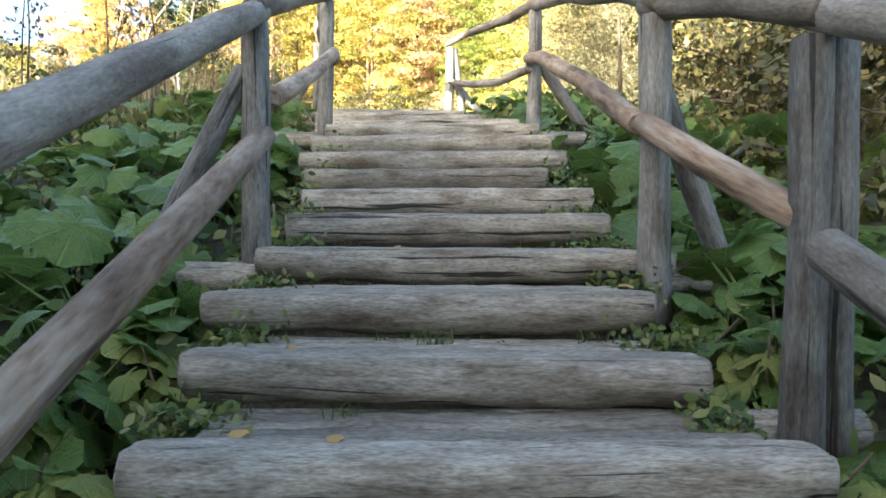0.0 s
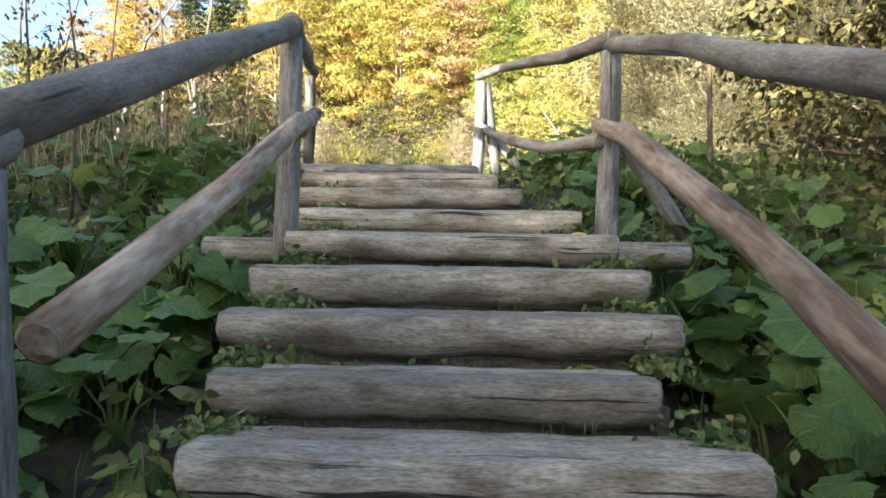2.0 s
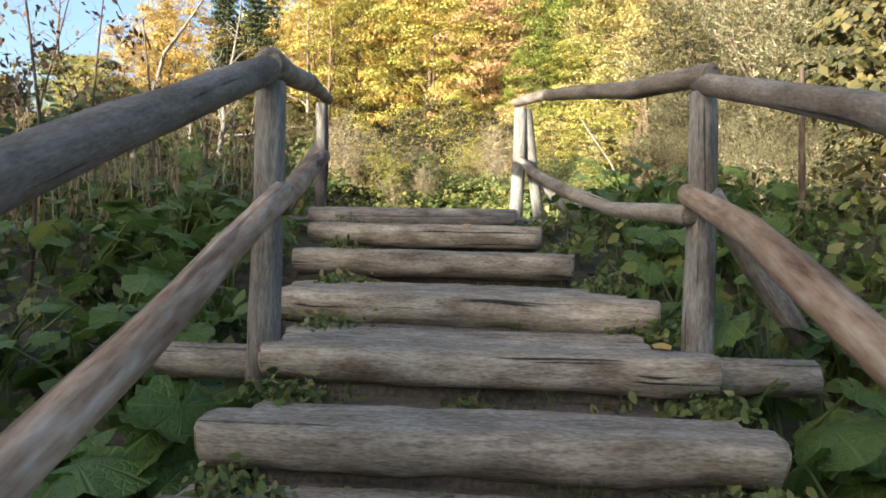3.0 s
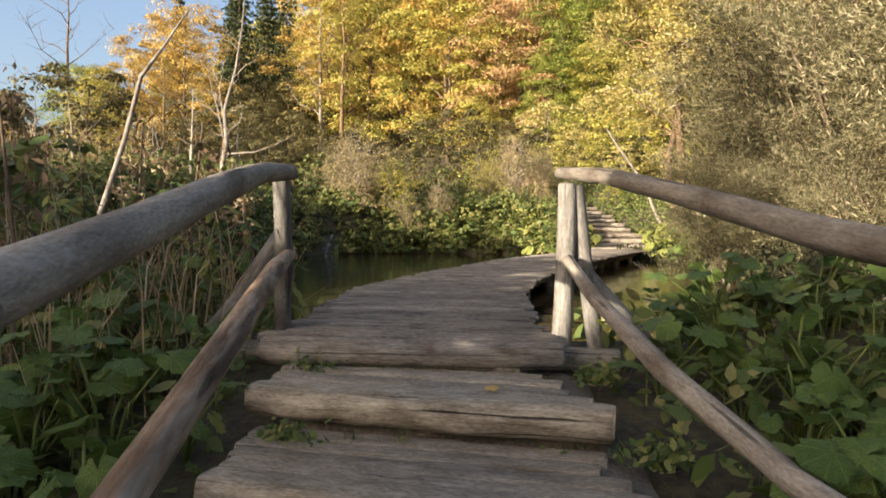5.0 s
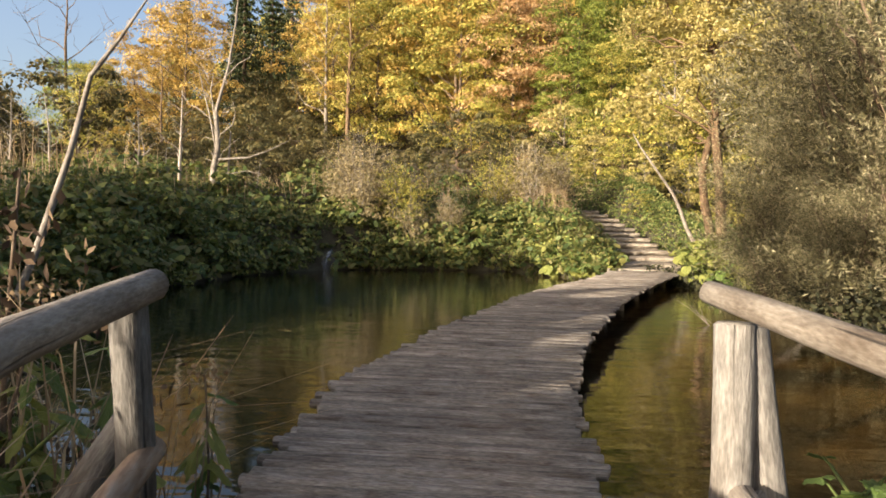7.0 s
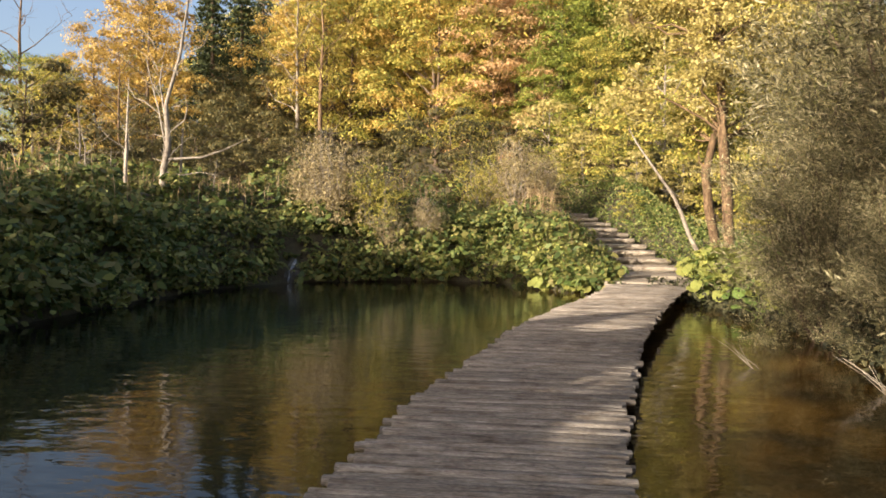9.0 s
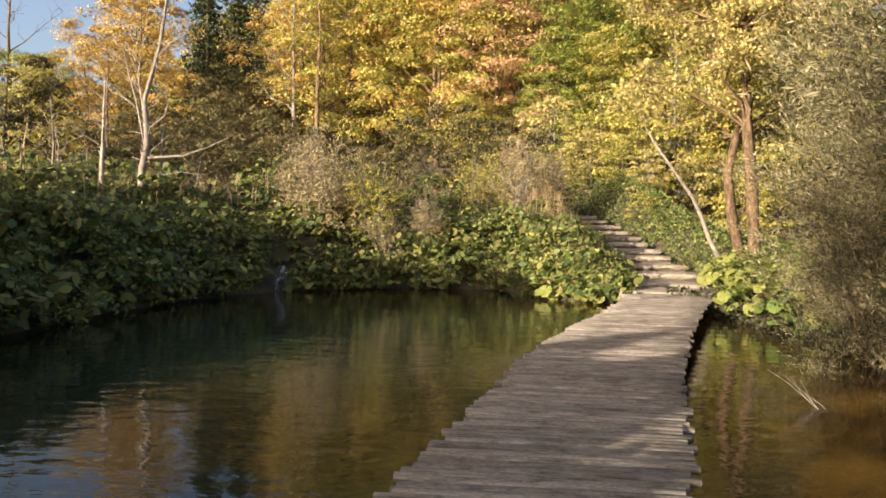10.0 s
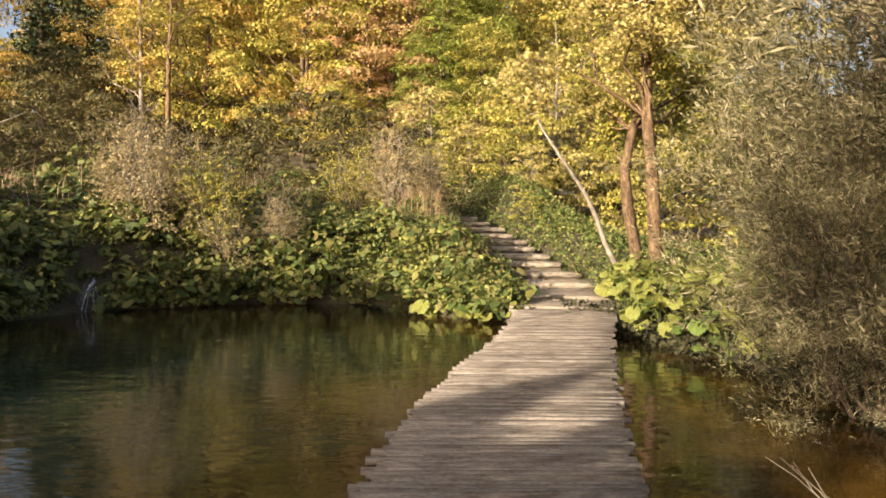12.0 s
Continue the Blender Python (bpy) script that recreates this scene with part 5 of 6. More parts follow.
# ---- butterbur and undergrowth ----
def big_leaf_geo(rng, r, segs=27):
    """One rounded, lobed butterbur leaf with wavy margin, stalk joint at the origin, tip towards +y."""
    V, F = [(0, 0, 0)], []
    cup, droop = rng.uniform(-0.10, 0.25), rng.uniform(0.05, 0.35)
    w1, w2 = rng.uniform(0, 6.28), rng.uniform(0, 6.28)
    for ring, fr in ((1, 0.36), (2, 0.74), (3, 1.0)):
        for k in range(segs):
            t = -math.pi / 2 + 0.24 + (2 * math.pi - 0.48) * k / (segs - 1)
            rim = (ring == 3) + 0.3 * (ring == 2)
            lob = 1 + (0.06 * abs(math.cos(t * 4.5)) + 0.05 * math.cos(t * 11 + w1) + (0.045 if k % 2 else -0.045)) * rim + rng.uniform(-0.03, 0.03) * rim
            rr = r * fr * lob * (1.0 + 0.12 * math.sin(t))
            z = -cup * r * fr * fr + (0.085 * math.cos(t * 4 + w1) + 0.05 * math.cos(t * 9 + w2)) * r * fr * fr + rng.uniform(-0.02, 0.02) * r
            z -= droop * r * max(0.0, math.sin(t)) * fr * fr * 0.6
            V.append((math.cos(t) * rr, math.sin(t) * rr + 0.18 * r * fr, z))
    for k in range(segs - 1):
        F.append((0, 1 + k, 2 + k))
        for a in (1, 1 + segs):
            F.append((a + k, a + segs + k, a + segs + k + 1, a + k + 1))
    return V, F


rl = random.Random(41)
LEAF_MESH = {}
for nm, mat in (("g", GREEN_BIG), ("y", YELLOW_BIG)):
    LEAF_MESH[nm] = []
    for k in range(7):
        v, f = big_leaf_geo(rl, 1.0)
        LEAF_MESH[nm].append(mesh_of("leaf", v, f, mat))


STALKS = []
for k in range(3):
    g = log_geo([(0, 0, -0.15), (0, 0.20, 0.55), (0, 0.55, 0.95), (0, 0.62, 1.0)], [0.022, 0.018, 0.014, 0.012], sides=5, rnd=rl, cap=False)
    STALKS.append(mesh_of("stalk", *g[:2], GREEN_SMALL, True, g[2]))


def butterbur(x, y, z, count, r, tall, tone, label):
    t = thing("butterbur", Matrix.Translation((x, y, z)), label, "plant", "butterbur beside the path")
    for k in range(count):
        a = rl.uniform(0, 6.28)
        h = tall * rl.uniform(0.45, 1.0)
        s = r * rl.uniform(0.55, 1.15)
        wide = rl.uniform(0.3, 1.2) * tall
        turn = Matrix.Rotation(a - math.pi / 2, 4, "Z")
        part("stalk", STALKS[k % 3], t, at=turn @ Matrix.Diagonal((0.5, wide, h, 1)))
        top = turn @ Vector((0, 0.62 * wide, h))
        m = Matrix.Translation(top) @ Matrix.Rotation(a - math.pi / 2 + rl.uniform(-0.5, 0.5), 4, "Z") @ Matrix.Rotation(rl.uniform(-1.0, 0.2), 4, "X") @ Matrix.Rotation(rl.uniform(-0.55, 0.55), 4, "Y") @ Matrix.Diagonal((s, s, s, 1))
        part("leaf", LEAF_MESH["y" if rl.random() < tone else "g"][rl.randint(0, 6)], t, at=m)
    return t


GREENLAB = "broad-leaved green butterbur growing on the bank"
spots = []
for k in range(310):
    side = -1 if k % 2 else 1
    y = 0.4 + 10.2 * (k / 310) + rl.uniform(-0.3, 0.3)
    far_off = 1.13 + abs(rl.gauss(0, 0.9)) * (1.45 if side < 0 else 1.05)
    spots.append((float(stair_x(y)) + side * far_off, y))
spots += [(0.55 + rl.uniform(0, 1.9), 9.9 + rl.uniform(0, 1.1)) for _ in range(16)]
for x, y in spots:
    if (y > 9.2 and -2.3 < x < 0.9) or (x > 0 and y < 2.5 and rl.random() < 0.6):
        continue
    butterbur(x, y, gz(x, y) if y < 9.4 else max(gz(x, y), WATER_Z - 0.1), rl.randint(5, 7), rl.uniform(0.10, 0.19) * (1.0 if y < 6.5 else 0.66), rl.uniform(0.26, 0.54), 0.015, GREENLAB)
for x, y, r, n, tone in ((4.3, 28.9, 0.26, 6, 0.95), (4.9, 28.4, 0.26, 6, 0.95), (5.5, 27.9, 0.25, 6, 0.8), (4.2, 29.8, 0.26, 6, 0.9), (5.1, 27.4, 0.24, 6, 0.9), (4.5, 27.7, 0.24, 6, 0.85), (6.1, 27.3, 0.25, 6, 0.8), (4.7, 30.4, 0.25, 5, 0.9), (5.7, 28.9, 0.25, 6, 0.9), (4.0, 28.1, 0.22, 5, 0.8),
                         (1.3, 29.6, 0.24, 6, 0.7), (0.8, 30.1, 0.24, 6, 0.6), (0.4, 30.6, 0.24, 6, 0.8), (1.0, 31.0, 0.24, 6, 0.5), (-0.2, 31.8, 0.22, 5, 0.7), (1.2, 28.9, 0.22, 6, 0.9), (0.7, 29.3, 0.22, 6, 0.9), (1.5, 29.2, 0.22, 6, 0.8), (0.2, 29.8, 0.22, 6, 0.8), (5.3, 26.7, 0.24, 6, 0.95), (5.0, 28.0, 0.24, 6, 1.0), (4.6, 28.3, 0.24, 6, 1.0), (4.2, 27.2, 0.24, 6, 1.0), (4.6, 26.6, 0.24, 6, 1.0), (5.2, 26.0, 0.24, 6, 0.9), (5.8, 26.3, 0.24, 6, 0.9), (4.9, 27.0, 0.24, 6, 1.0), (4.4, 28.6, 0.24, 6, 1.0), (5.5, 25.5, 0.22, 6, 0.8), (4.0, 26.4, 0.22, 6, 0.9), (3.9, 27.0, 0.2, 6, 1.0), (3.8, 27.6, 0.2, 6, 1.0), (4.3, 25.9, 0.2, 6, 0.9), (4.6, 25.5, 0.2, 6, 0.9), (5.0, 25.2, 0.2, 6, 0.8), (4.3, 25.0, 0.22, 6, 0.7), (4.7, 24.7, 0.22, 6, 0.6), (4.2, 24.3, 0.2, 6, 0.6), (5.2, 24.5, 0.22, 6, 0.6), (4.0, 25.5, 0.2, 6, 0.9), (3.7, 26.6, 0.2, 6, 1.0), (5.6, 24.9, 0.2, 6, 0.6), (4.5, 23.9, 0.2, 6, 0.5)):
    n, r = (10, r * 0.66) if x > 3 else (n + 2, r * 0.8)
    butterbur(x, y, max(gz(x, y), WATER_Z - 0.05), n, r, 0.62 if x > 3 else 0.42, tone, "sunlit yellow-green butterbur by the landing")


def scatter_leaves(name, label, pts, size, mat, seed, lean=(0, -0.2, 0.8)):
    rng = np.random.default_rng(seed)
    V = leaf_blades(np.asarray(pts), size, rng, lean)
    return tagged(new(name, blade_mesh(name, V, mat)), label, "undergrowth", kind="stuff")


# leaf-covered far and left bank: layered big leaves over the slope
rng = np.random.default_rng(77)
pts = []
while sum(len(p) for p in pts) < 3700:
    x, y = rng.uniform(-21, 2.6, 700), rng.uniform(11.5, 40, 700)
    d = pond(x, y)
    dens = np.where((d < 4.2) | ((x > -1.5) & (y > 28) & (y < 40.2)), 1.0, 0.30) * (d > -0.35) * np.where(y < 15, smooth(-2.2, -4.0, x), 1.0)
    keep = rng.uniform(size=700) < dens
    keep &= ~((np.abs(x - np.interp(y, [28, 33, 39.6], [2.9, 3.35, 1.9])) < np.where(y < 32.5, 1.0, 0.72)) & (y > 28) & (y < 40.2))
    x, y, d = x[keep], y[keep], d[keep]
    clump = 0.5 + 0.3 * np.sin(x * 1.7 + 2 * np.sin(y * 1.1)) * np.sin(y * 1.9 + np.sin(x * 2.3)) + 0.35 * np.sin(x * 0.63 + 1.7 * np.sin(y * 0.4)) * np.sin(y * 0.81 + x * 0.3)
    hole = rng.uniform(size=len(x)) < np.clip(clump * 1.9 - 0.1, 0.30, 1)
    x, y, d, clump = x[hole], y[hole], d[hole], np.clip(clump, 0, 1)[hole]
    z = np.maximum(ground_z(x, y), WATER_Z - 0.05) + rng.uniform(0.0, 0.3, len(x)) + clump ** 1.5 * 1.5 * (1 - 0.75 * smooth(-0.8, 0.6, x) * (y > 27.5)) * rng.uniform(0.1, 1, len(x)) - 0.25 * (d > 2.5)
    pts.append(np.stack([x, y, z], 1))
x, y = rng.uniform(-11, 2.2, 4200), rng.uniform(12, 34, 4200)
d = pond(x, y)
keep = (d > -0.25) & (d < 0.5) & (np.abs(x - 2.8) > 1.0)
x, y = x[keep], y[keep]
pts.append(np.stack([x, y, WATER_Z + 0.05 + rng.uniform(0, 1, len(x)) ** 1.5 * 0.85], 1))
x, y = rng.uniform(-14, 1.8, 5200), rng.uniform(12, 37, 5200)
d = pond(x, y)
keep = (d > 0.2) & (d < 2.8) & (np.where(y < 15, smooth(-2.2, -4.0, x), 1.0) > 0.5)
x, y = x[keep], y[keep]
pts.append(np.stack([x, y, np.maximum(ground_z(x, y), WATER_Z) + rng.uniform(0.0, 0.3, len(x))], 1))
pts = np.concatenate(pts)
pts = pts[~((np.abs(pts[:, 0] + 7.25) < 0.45) & (pts[:, 1] < 31.0) & (pts[:, 1] > 29.0))]
mounds = [(p, r) for p, r in zip(pts, rng.uniform(0.16, 0.5, len(pts)))]
big = rng.uniform(size=len(pts)) < 0.5
for name, label, pick, per, size, seed in (("bank_butterbur", "broad green butterbur leaves covering the bank", big, 17, 0.108, 78), ("bank_foliage", "dense dull green weeds covering the bank", ~big, 40, 0.055, 77)):
    C, nrm, _ = shell_points([m for m, q in zip(mounds, pick) if q], per, size, rng, squash=0.8, hollow=0.3, scatter=0.3, up=0.55)
    scatter_leaves(name, label, C, size, BANK_GREEN, seed, nrm * 1.5)
# low weeds either side of the stairs, and on the right shore
pts = []
for lo_x, hi_x, lo_y, hi_y, n, hgt in ((-7.5, 5.0, -1.5, 10.8, 26000, 0.30), (4.0, 5.6, 29, 42, 5000, 0.6), (3.6, 11, 26.5, 46, 14000, 0.6), (-2, 4, 39, 50, 5000, 0.7), (1.6, 5.0, 35.5, 48, 12000, 0.7), (-6, -2.2, 8.5, 12.5, 3500, 0.45),
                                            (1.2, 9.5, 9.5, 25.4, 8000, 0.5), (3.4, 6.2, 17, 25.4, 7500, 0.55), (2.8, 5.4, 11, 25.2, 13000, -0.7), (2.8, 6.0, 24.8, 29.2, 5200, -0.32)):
    x, y = rng.uniform(lo_x, hi_x, n), rng.uniform(lo_y, hi_y, n)
    off = np.abs(x - stair_x(y))
    d = pond(x, y)
    keep = ((off > 0.98) | (y > 10.6)) & (d > -0.1) & ~((np.abs(x - np.interp(y, [28, 33, 39.6], [2.9, 3.35, 1.9])) < np.where(y < 32.5, 1.05, 0.72)) & (y > 28) & (y < 40.2))
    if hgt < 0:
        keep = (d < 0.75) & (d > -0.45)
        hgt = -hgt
    x, y = x[keep], y[keep]
    pts.append(np.stack([x, y, np.where(y > 10.5, np.maximum(ground_z(x, y), WATER_Z - 0.02), ground_z(x, y)) + hgt * rng.uniform(0.05, 1, len(x)) ** 1.5], 1))
scatter_leaves("undergrowth", "low green weeds and nettles beside the steps", np.concatenate(pts[:-4]), 0.05, GREEN_SMALL, 79)
# weeds of the willow shore, with the shade put into their colour
scatter_leaves("shore_weeds", "olive weeds under the willows at the water, shade in their colour", np.concatenate(pts[-4:]), 0.045, SHADED_SHORE_LEAF, 80)


def blades(name, label, pts, length, width, mat, seed, spread=0.35):
    """Grass and dry stems: thin bent blades rising from each point."""
    rng = np.random.default_rng(seed)
    P = np.asarray(pts)
    n = len(P)
    L = length * rng.uniform(0.5, 1.3, n)
    a = rng.uniform(0, 6.28, n)
    out = np.stack([np.cos(a), np.sin(a), np.zeros(n)], 1)
    w = np.stack([-np.sin(a), np.cos(a), np.zeros(n)], 1) * (width * rng.uniform(0.6, 1.3, n))[:, None]
    bend = rng.uniform(0.1, 1.0, n) * spread
    V = np.empty((n, 6, 3))
    mid = P + out * (L * bend * 0.3)[:, None] + np.array([0, 0, 1]) * (L * 0.6)[:, None]
    tip = P + out * (L * bend)[:, None] + np.array([0, 0, 1]) * (L * (1.0 - 0.3 * bend))[:, None]
    V[:, 0], V[:, 1], V[:, 2], V[:, 3], V[:, 4], V[:, 5] = P - w, P + w, mid - w * 0.8, mid + w * 0.8, tip - w * 0.25, tip + w * 0.25
    me = bpy.data.meshes.new(name)
    F = []
    for i in range(n):
        b = i * 6
        F += [(b, b + 1, b + 3, b + 2), (b + 2, b + 3, b + 5, b + 4)]
    me.from_pydata(V.reshape(-1, 3).tolist(), [], F)
    me.materials.append(mat)
    return tagged(new(name, me), label, "grass", kind="stuff")


n = 2600
x, y = rng.uniform(-3.5, 3.2, n), rng.uniform(-1, 10, n)
keep = np.abs(x - stair_x(y)) > 0.92
blades("grass", "long green grass blades at the edge of the steps", np.stack([x[keep], y[keep], ground_z(x[keep], y[keep])], 1), 0.32, 0.004, GREEN_SMALL, 81, 0.9)
n = 3000
x, y = rng.uniform(-22, 1.5, n), rng.uniform(29, 43, n)
keep = (pond(x, y) > 2.2) & ~((np.abs(x - 2.3) < 1.4) & (y > 30))
blades("dry_grass", "straw-coloured dry grass and reeds on top of the bank", np.stack([x[keep], y[keep], ground_z(x[keep], y[keep])], 1), 0.85, 0.010, DRY, 82, 0.6)
n = 1500
x, y = rng.uniform(-16, -7.5, n), rng.uniform(12, 28, n)
keep = pond(x, y) > 1.8
blades("dry_reeds", "dry reed plumes on the pond bank", np.stack([x[keep], y[keep], ground_z(x[keep], y[keep]) + 0.1], 1), 1.6, 0.010, DRY, 83, 0.35)
n = 900
x, y = rng.uniform(-0.4, 1.9, n), rng.uniform(31.5, 38.5, n)
keep = np.abs(x - np.interp(y, [28, 33, 39.6], [2.9, 3.35, 1.9])) > 0.75
blades("tawny_grass", "tawny dry grass tufts beside the far steps", np.stack([x[keep], y[keep], ground_z(x[keep], y[keep])], 1), 0.75, 0.005, DRY, 85, 1.0)
n = 620
x, y = rng.uniform(-4.6, -2.0, n), rng.uniform(8.0, 11.0, n)
blades("dead_stems", "tangle of dead brown stems beside the railing", np.stack([x, y, np.maximum(ground_z(x, y), WATER_Z - 0.1)], 1), 0.95, 0.005, DRY, 84, 1.1)


def dried_stalk(x, y, h, seed):
    rnd, r2 = random.Random(seed), np.random.default_rng(seed)
    t = thing("dried_stalk", Matrix.Translation((x, y, gz(x, y))), "tall dead brown stalk with shrivelled hanging leaves", "plant", "dead stalks beside the stairs")
    pts = [(0, 0, -0.1), (rnd.uniform(-0.08, 0.08), 0, h * 0.5), (rnd.uniform(-0.2, 0.2), rnd.uniform(-0.1, 0.1), h)]
    g = log_geo(pts, [0.014, 0.011, 0.005], sides=6, rnd=rnd, sub=3)
    part("stem", mesh_of("stem", *g[:2], BARK_DARK, True, g[2]), t)
    C = []
    for k in range(12):
        f = rnd.uniform(0.45, 1.0)
        c = np.array([pts[2][0] * f, pts[2][1] * f, h * f])
        q = c + np.array([rnd.uniform(-0.22, 0.22), rnd.uniform(-0.22, 0.22), -0.05])
        C.append(q + r2.normal(size=(9, 3)) * np.array([0.05, 0.05, 0.08]))
    part("shrivelled_leaves", quad_mesh("shrivelled_leaves", quads(np.concatenate(C), 0.035, 0.016, r2, droop=1.5), BROWN_LEAF), t)


for k, (x, y, h) in enumerate(((-3.1, 7.6, 2.3), (-3.8, 8.2, 2.6), (-4.6, 7.9, 2.5), (-3.4, 8.9, 2.0), (-5.4, 9.2, 2.4), (-2.7, 8.4, 1.7), (-4.2, 9.4, 2.2), (-6.3, 9.8, 2.6), (-2.5, 9.9, 1.4), (-3.0, 10.2, 1.5), (-2.3, 10.4, 1.2))):
    dried_stalk(x, y, h, 900 + k)

# weeds and grass tufts rooted in the earth behind the logs
wr = np.random.default_rng(91)
C, G = [], []
for i, (sy, sz) in enumerate(STEPS[2:-1]):
    nxt = STEPS[i + 3]
    for k in range(46):
        ex = (0.86 - abs(wr.normal(0, 0.10))) * (1 if k % 2 else -1) if k < 38 else wr.uniform(-0.7, 0.7)
        end = abs(ex) > 0.6
        base = np.array([float(stair_x(sy)) + ex, nxt[0] - wr.uniform(0.0, 0.05 + 0.12 * end), sz - 0.045])
        n = 14 if end else 6
        C.append(base + wr.normal(size=(n, 3)) * np.array([0.045, 0.03, 0]) + np.array([0, -0.01, 1]) * np.abs(wr.normal(size=(n, 1))) * (0.045 if end else 0.014))
    for k in range(5):
        ex = wr.uniform(-0.85, 0.85)
        G.append(np.array([float(stair_x(sy)) + ex, nxt[0] - 0.03, sz - 0.03]) + wr.normal(size=(9, 3)) * np.array([0.03, 0.012, 0]))
G.append(np.array([-0.02, 2.62, STEPS[4][1] - 0.03]) + wr.normal(size=(40, 3)) * np.array([0.05, 0.012, 0]))
scatter_leaves("tread_weeds", "small weeds growing out of the earth treads", np.concatenate(C), 0.019, GREEN_SMALL, 92, (0, -0.3, 0.8))
blades("tread_grass", "dull grass tufts growing between the step logs", np.concatenate(G), 0.075, 0.002, GREEN_SMALL, 93, 1.5)


def leafy_stem(x, y, h, seed, label="tall yellowing weed with fluffy grey seed head", group="tall weeds by the water", wide=0.42):
    rnd, r2 = random.Random(seed), np.random.default_rng(seed)
    t = thing("agrimony", Matrix.Translation((x, y, max(gz(x, y), WATER_Z - 0.15) if y > 9 else gz(x, y))), label, "plant", group)
    pts = [(0, 0, -0.1), (rnd.uniform(-0.05, 0.05), 0, h * 0.5), (rnd.uniform(-0.15, 0.15), rnd.uniform(-0.1, 0.1), h)]
    g = log_geo(pts, [0.009, 0.007, 0.004], sides=5, rnd=rnd, sub=2)
    part("stem", mesh_of("stem", *g[:2], BARK_DARK, True, g[2]), t)
    for k in range(16):
        f = 0.25 + 0.7 * k / 16
        a = k * 1.57 + rnd.uniform(-0.4, 0.4)
        s = 0.085 * rnd.uniform(0.7, 1.25) * (1.2 - 0.5 * f)
        m = Matrix.Translation((pts[2][0] * f, pts[2][1] * f, h * f)) @ Matrix.Rotation(a, 4, "Z") @ Matrix.Rotation(rnd.uniform(-1.0, -0.2), 4, "X") @ Matrix.Diagonal((s * wide, s * 1.3, s, 1)) @ Matrix.Translation((0, 0.9, 0))
        part("leaf", LEAF_MESH["y" if rnd.random() < 0.55 else "g"][k % 7], t, at=m)
    if wide > 0.5:
        return
    tip = np.array(pts[2])
    part("seed_head", quad_mesh("seed_head", quads(tip + r2.normal(size=(70, 3)) * np.array([0.055, 0.055, 0.035]), 0.014, 0.01, r2), DRY), t, "fluffy grey seed head")["kind"] = "stuff"


for k, (x, y, h) in enumerate(((-2.35, 9.8, 0.95), (-2.15, 10.2, 1.05), (-2.7, 10.3, 1.25), (-3.2, 10.5, 1.3), (-3.7, 10.6, 1.45), (-2.0, 10.6, 0.9), (-4.3, 11.0, 1.5), (-2.9, 9.6, 0.9), (-5.0, 11.4, 1.4), (-3.4, 9.9, 1.0), (-4.6, 10.4, 1.2))):
    leafy_stem(x, y, h, 950 + k)
for k, (x, y, h) in enumerate(((1.02, 1.55, 0.42), (1.16, 1.72, 0.5), (1.0, 1.95, 0.38), (1.3, 1.5, 0.55), (1.05, 2.42, 0.45), (1.22, 2.6, 0.5), (1.0, 2.75, 0.36), (1.4, 1.95, 0.6), (1.12, 1.25, 0.4), (1.35, 2.75, 0.55),
                               (-1.0, 1.4, 0.34), (-1.05, 1.9, 0.4), (-1.02, 2.5, 0.36), (-1.15, 2.2, 0.45), (-1.0, 3.1, 0.3), (1.02, 3.9, 0.35), (-1.04, 4.4, 0.32), (1.0, 4.6, 0.3))):
    leafy_stem(x, y, h, 980 + k, "bushy weed with toothed yellow-green leaves", "bushy weeds beside the steps", 0.75)

# slim dead post-like stem beside the right railing
g = log_geo([(2.1, 8.6, 1.9), (2.12, 8.6, 2.7), (2.1, 8.62, 3.6)], [0.028, 0.026, 0.02], sides=8, rnd=random.Random(8), sub=3)
tagged(new("dead_sapling", mesh_of("dead_sapling", *g[:2], BARK_DARK, True, g[2])), "slim brown dead sapling standing in the leaves", "sapling")

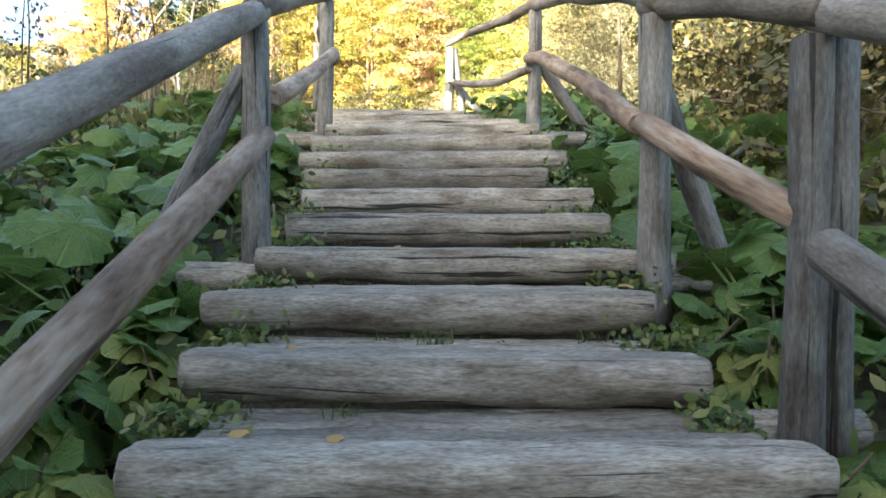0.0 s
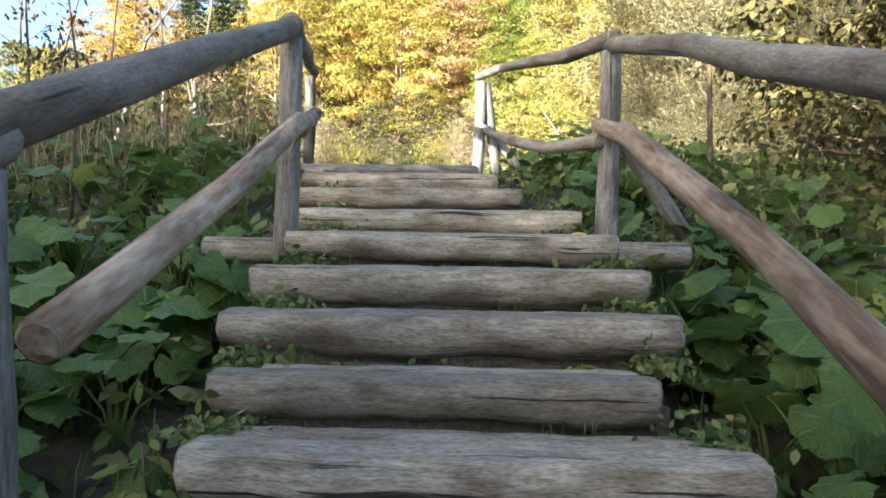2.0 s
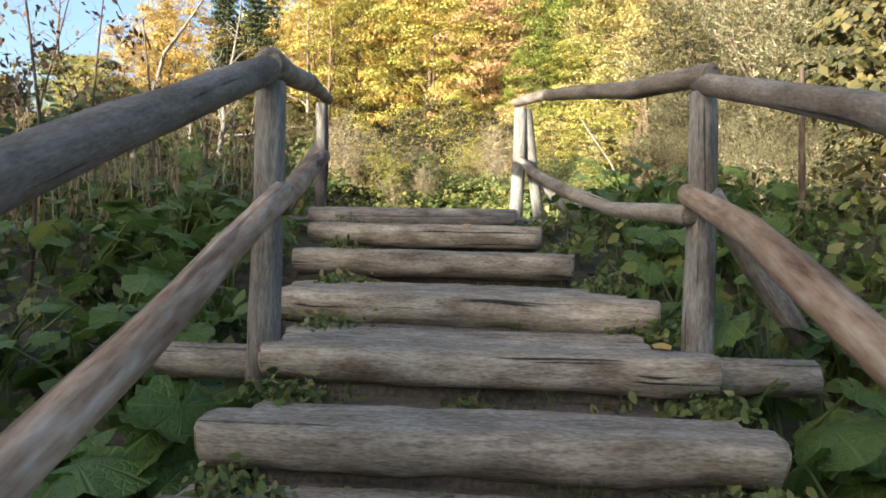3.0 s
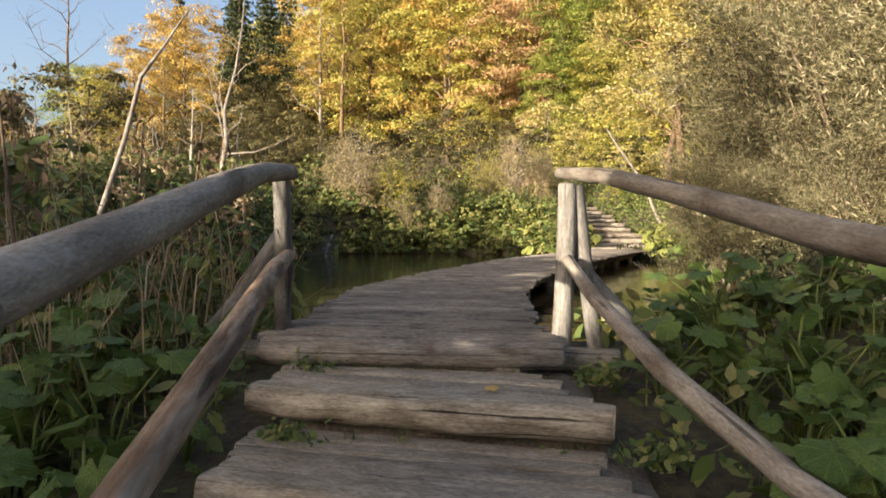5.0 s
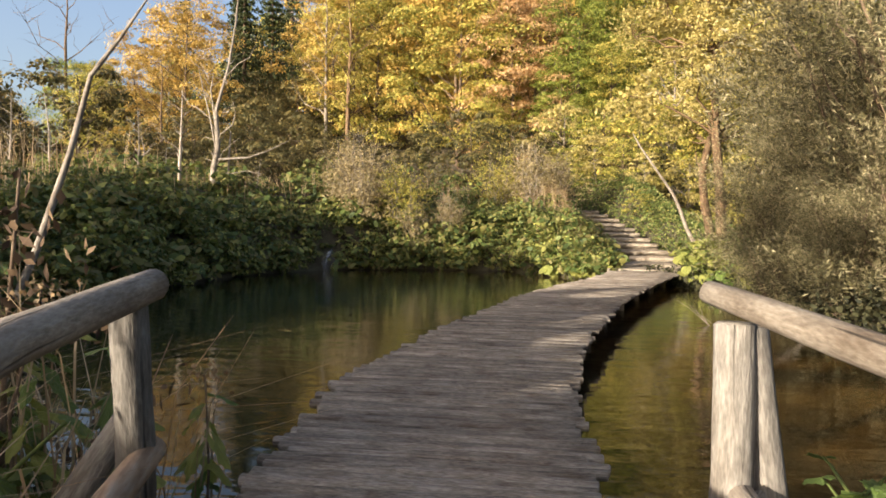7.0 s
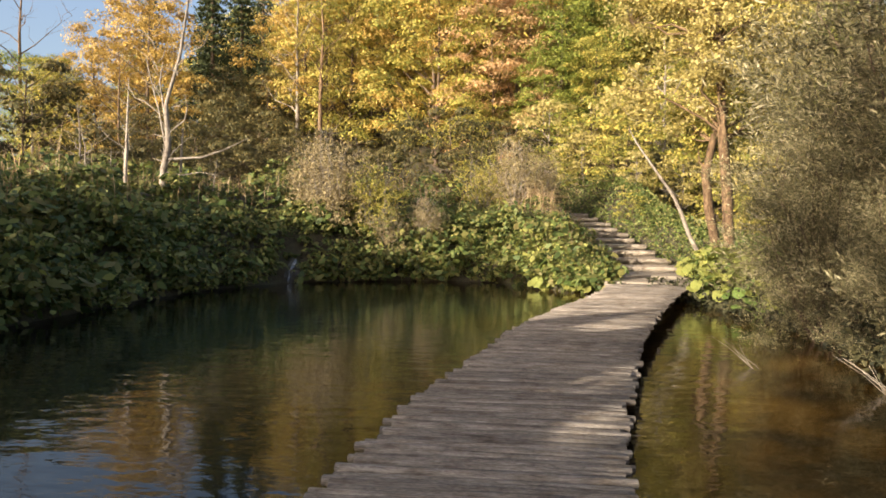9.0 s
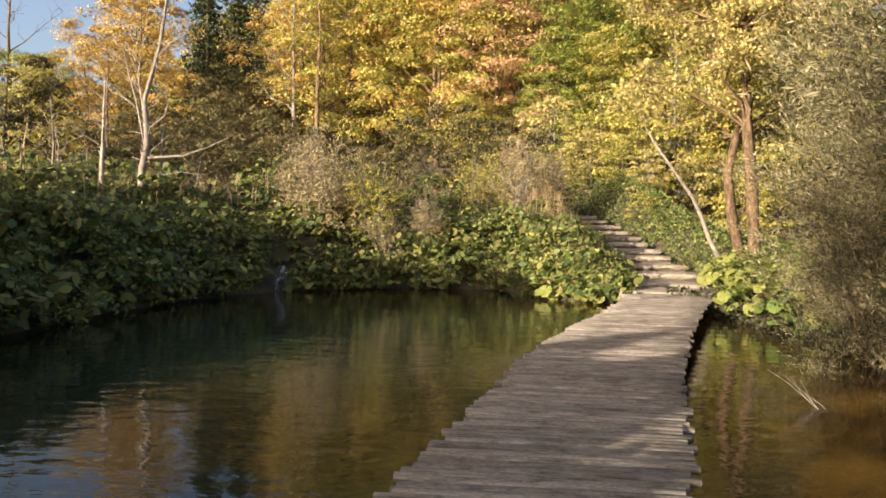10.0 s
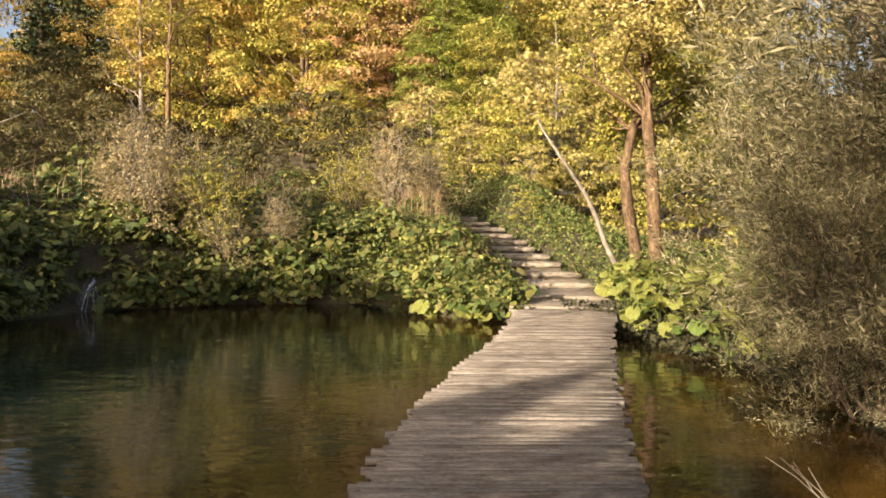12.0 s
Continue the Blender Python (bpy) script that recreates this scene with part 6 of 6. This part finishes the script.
# drowned branches by the boardwalk
def drowned(x, y, fork, seed):
    rnd = random.Random(seed)
    t = thing("drowned_branch", Matrix.Translation((x, y, WATER_Z)), "bleached forked branch sticking out of the water", "branch", "branches in the pond")
    for k in range(fork):
        tip = (-0.12 - 0.10 * k + rnd.uniform(-0.05, 0.05), rnd.uniform(0.0, 0.3), 0.26 + 0.03 * k)
        gg = log_geo(limb_pts((0.05 * k, 0, -0.15), tip, rnd, 4, 0.06), [0.0045, 0.004, 0.003, 0.002], sides=5, rnd=rnd)
        part("branch", mesh_of("branch", *gg[:2], BARK_PALE, True, gg[2]), t)


drowned(2.35, 18.85, 5, 1)
drowned(3.3, 17.6, 6, 2)

# trickle that falls from the bank into the pond
rw = random.Random(5)
trickle = thing("trickle", Matrix.Translation((-7.25, 30.65, WATER_Z)), "thin white trickle falling into the pond", "waterfall")
for k in range(9):
    a, q = rw.uniform(-0.07, 0.07), rw.uniform(-0.26, 0.26)
    pts = [(a, 0.12, 0.72 + rw.uniform(-0.1, 0.05)), (a + q * 0.3, -0.02, 0.56), (a + q * 0.7, -0.12, 0.28), (a + q, -0.18, -0.02)]
    part("strand", log_mesh("strand", FALLING, pts, [0.006, 0.009, 0.011, 0.009], sides=5, rough=0.3, rnd=rw, sub=3), trickle)

# fallen leaves on the steps
LF = mesh_of("fallen_leaf", *big_leaf_geo(random.Random(2), 1.0, 9), leafy("fallen_leaf_brown", [(0.22, 0.10, 0.03), (0.42, 0.24, 0.07), (0.55, 0.40, 0.12)], 0.2))
rf = random.Random(66)
for x, y, k in ((-0.28, 1.95, 3), (-0.55, 2.0, 3), (-0.5, 2.42, 4), (0.75, 3.0, 5), (0.62, 6.15, 12), (-0.2, 3.4, 6), (0.5, 1.6, 2), (-0.9, 7.0, 13), (-0.3, 8.5, 15)):
    z = STEPS[min(k, 16)][1] + 0.012
    s = rf.uniform(0.025, 0.04)
    tagged(new("fallen_leaf", LF), "curled fallen autumn leaf lying on a step", "leaf", "fallen leaves on the steps").matrix_basis = Matrix.Translation((x, y, z)) @ Matrix.Rotation(rf.uniform(0, 6), 4, "Z") @ Matrix.Diagonal((s, s, s, 1))
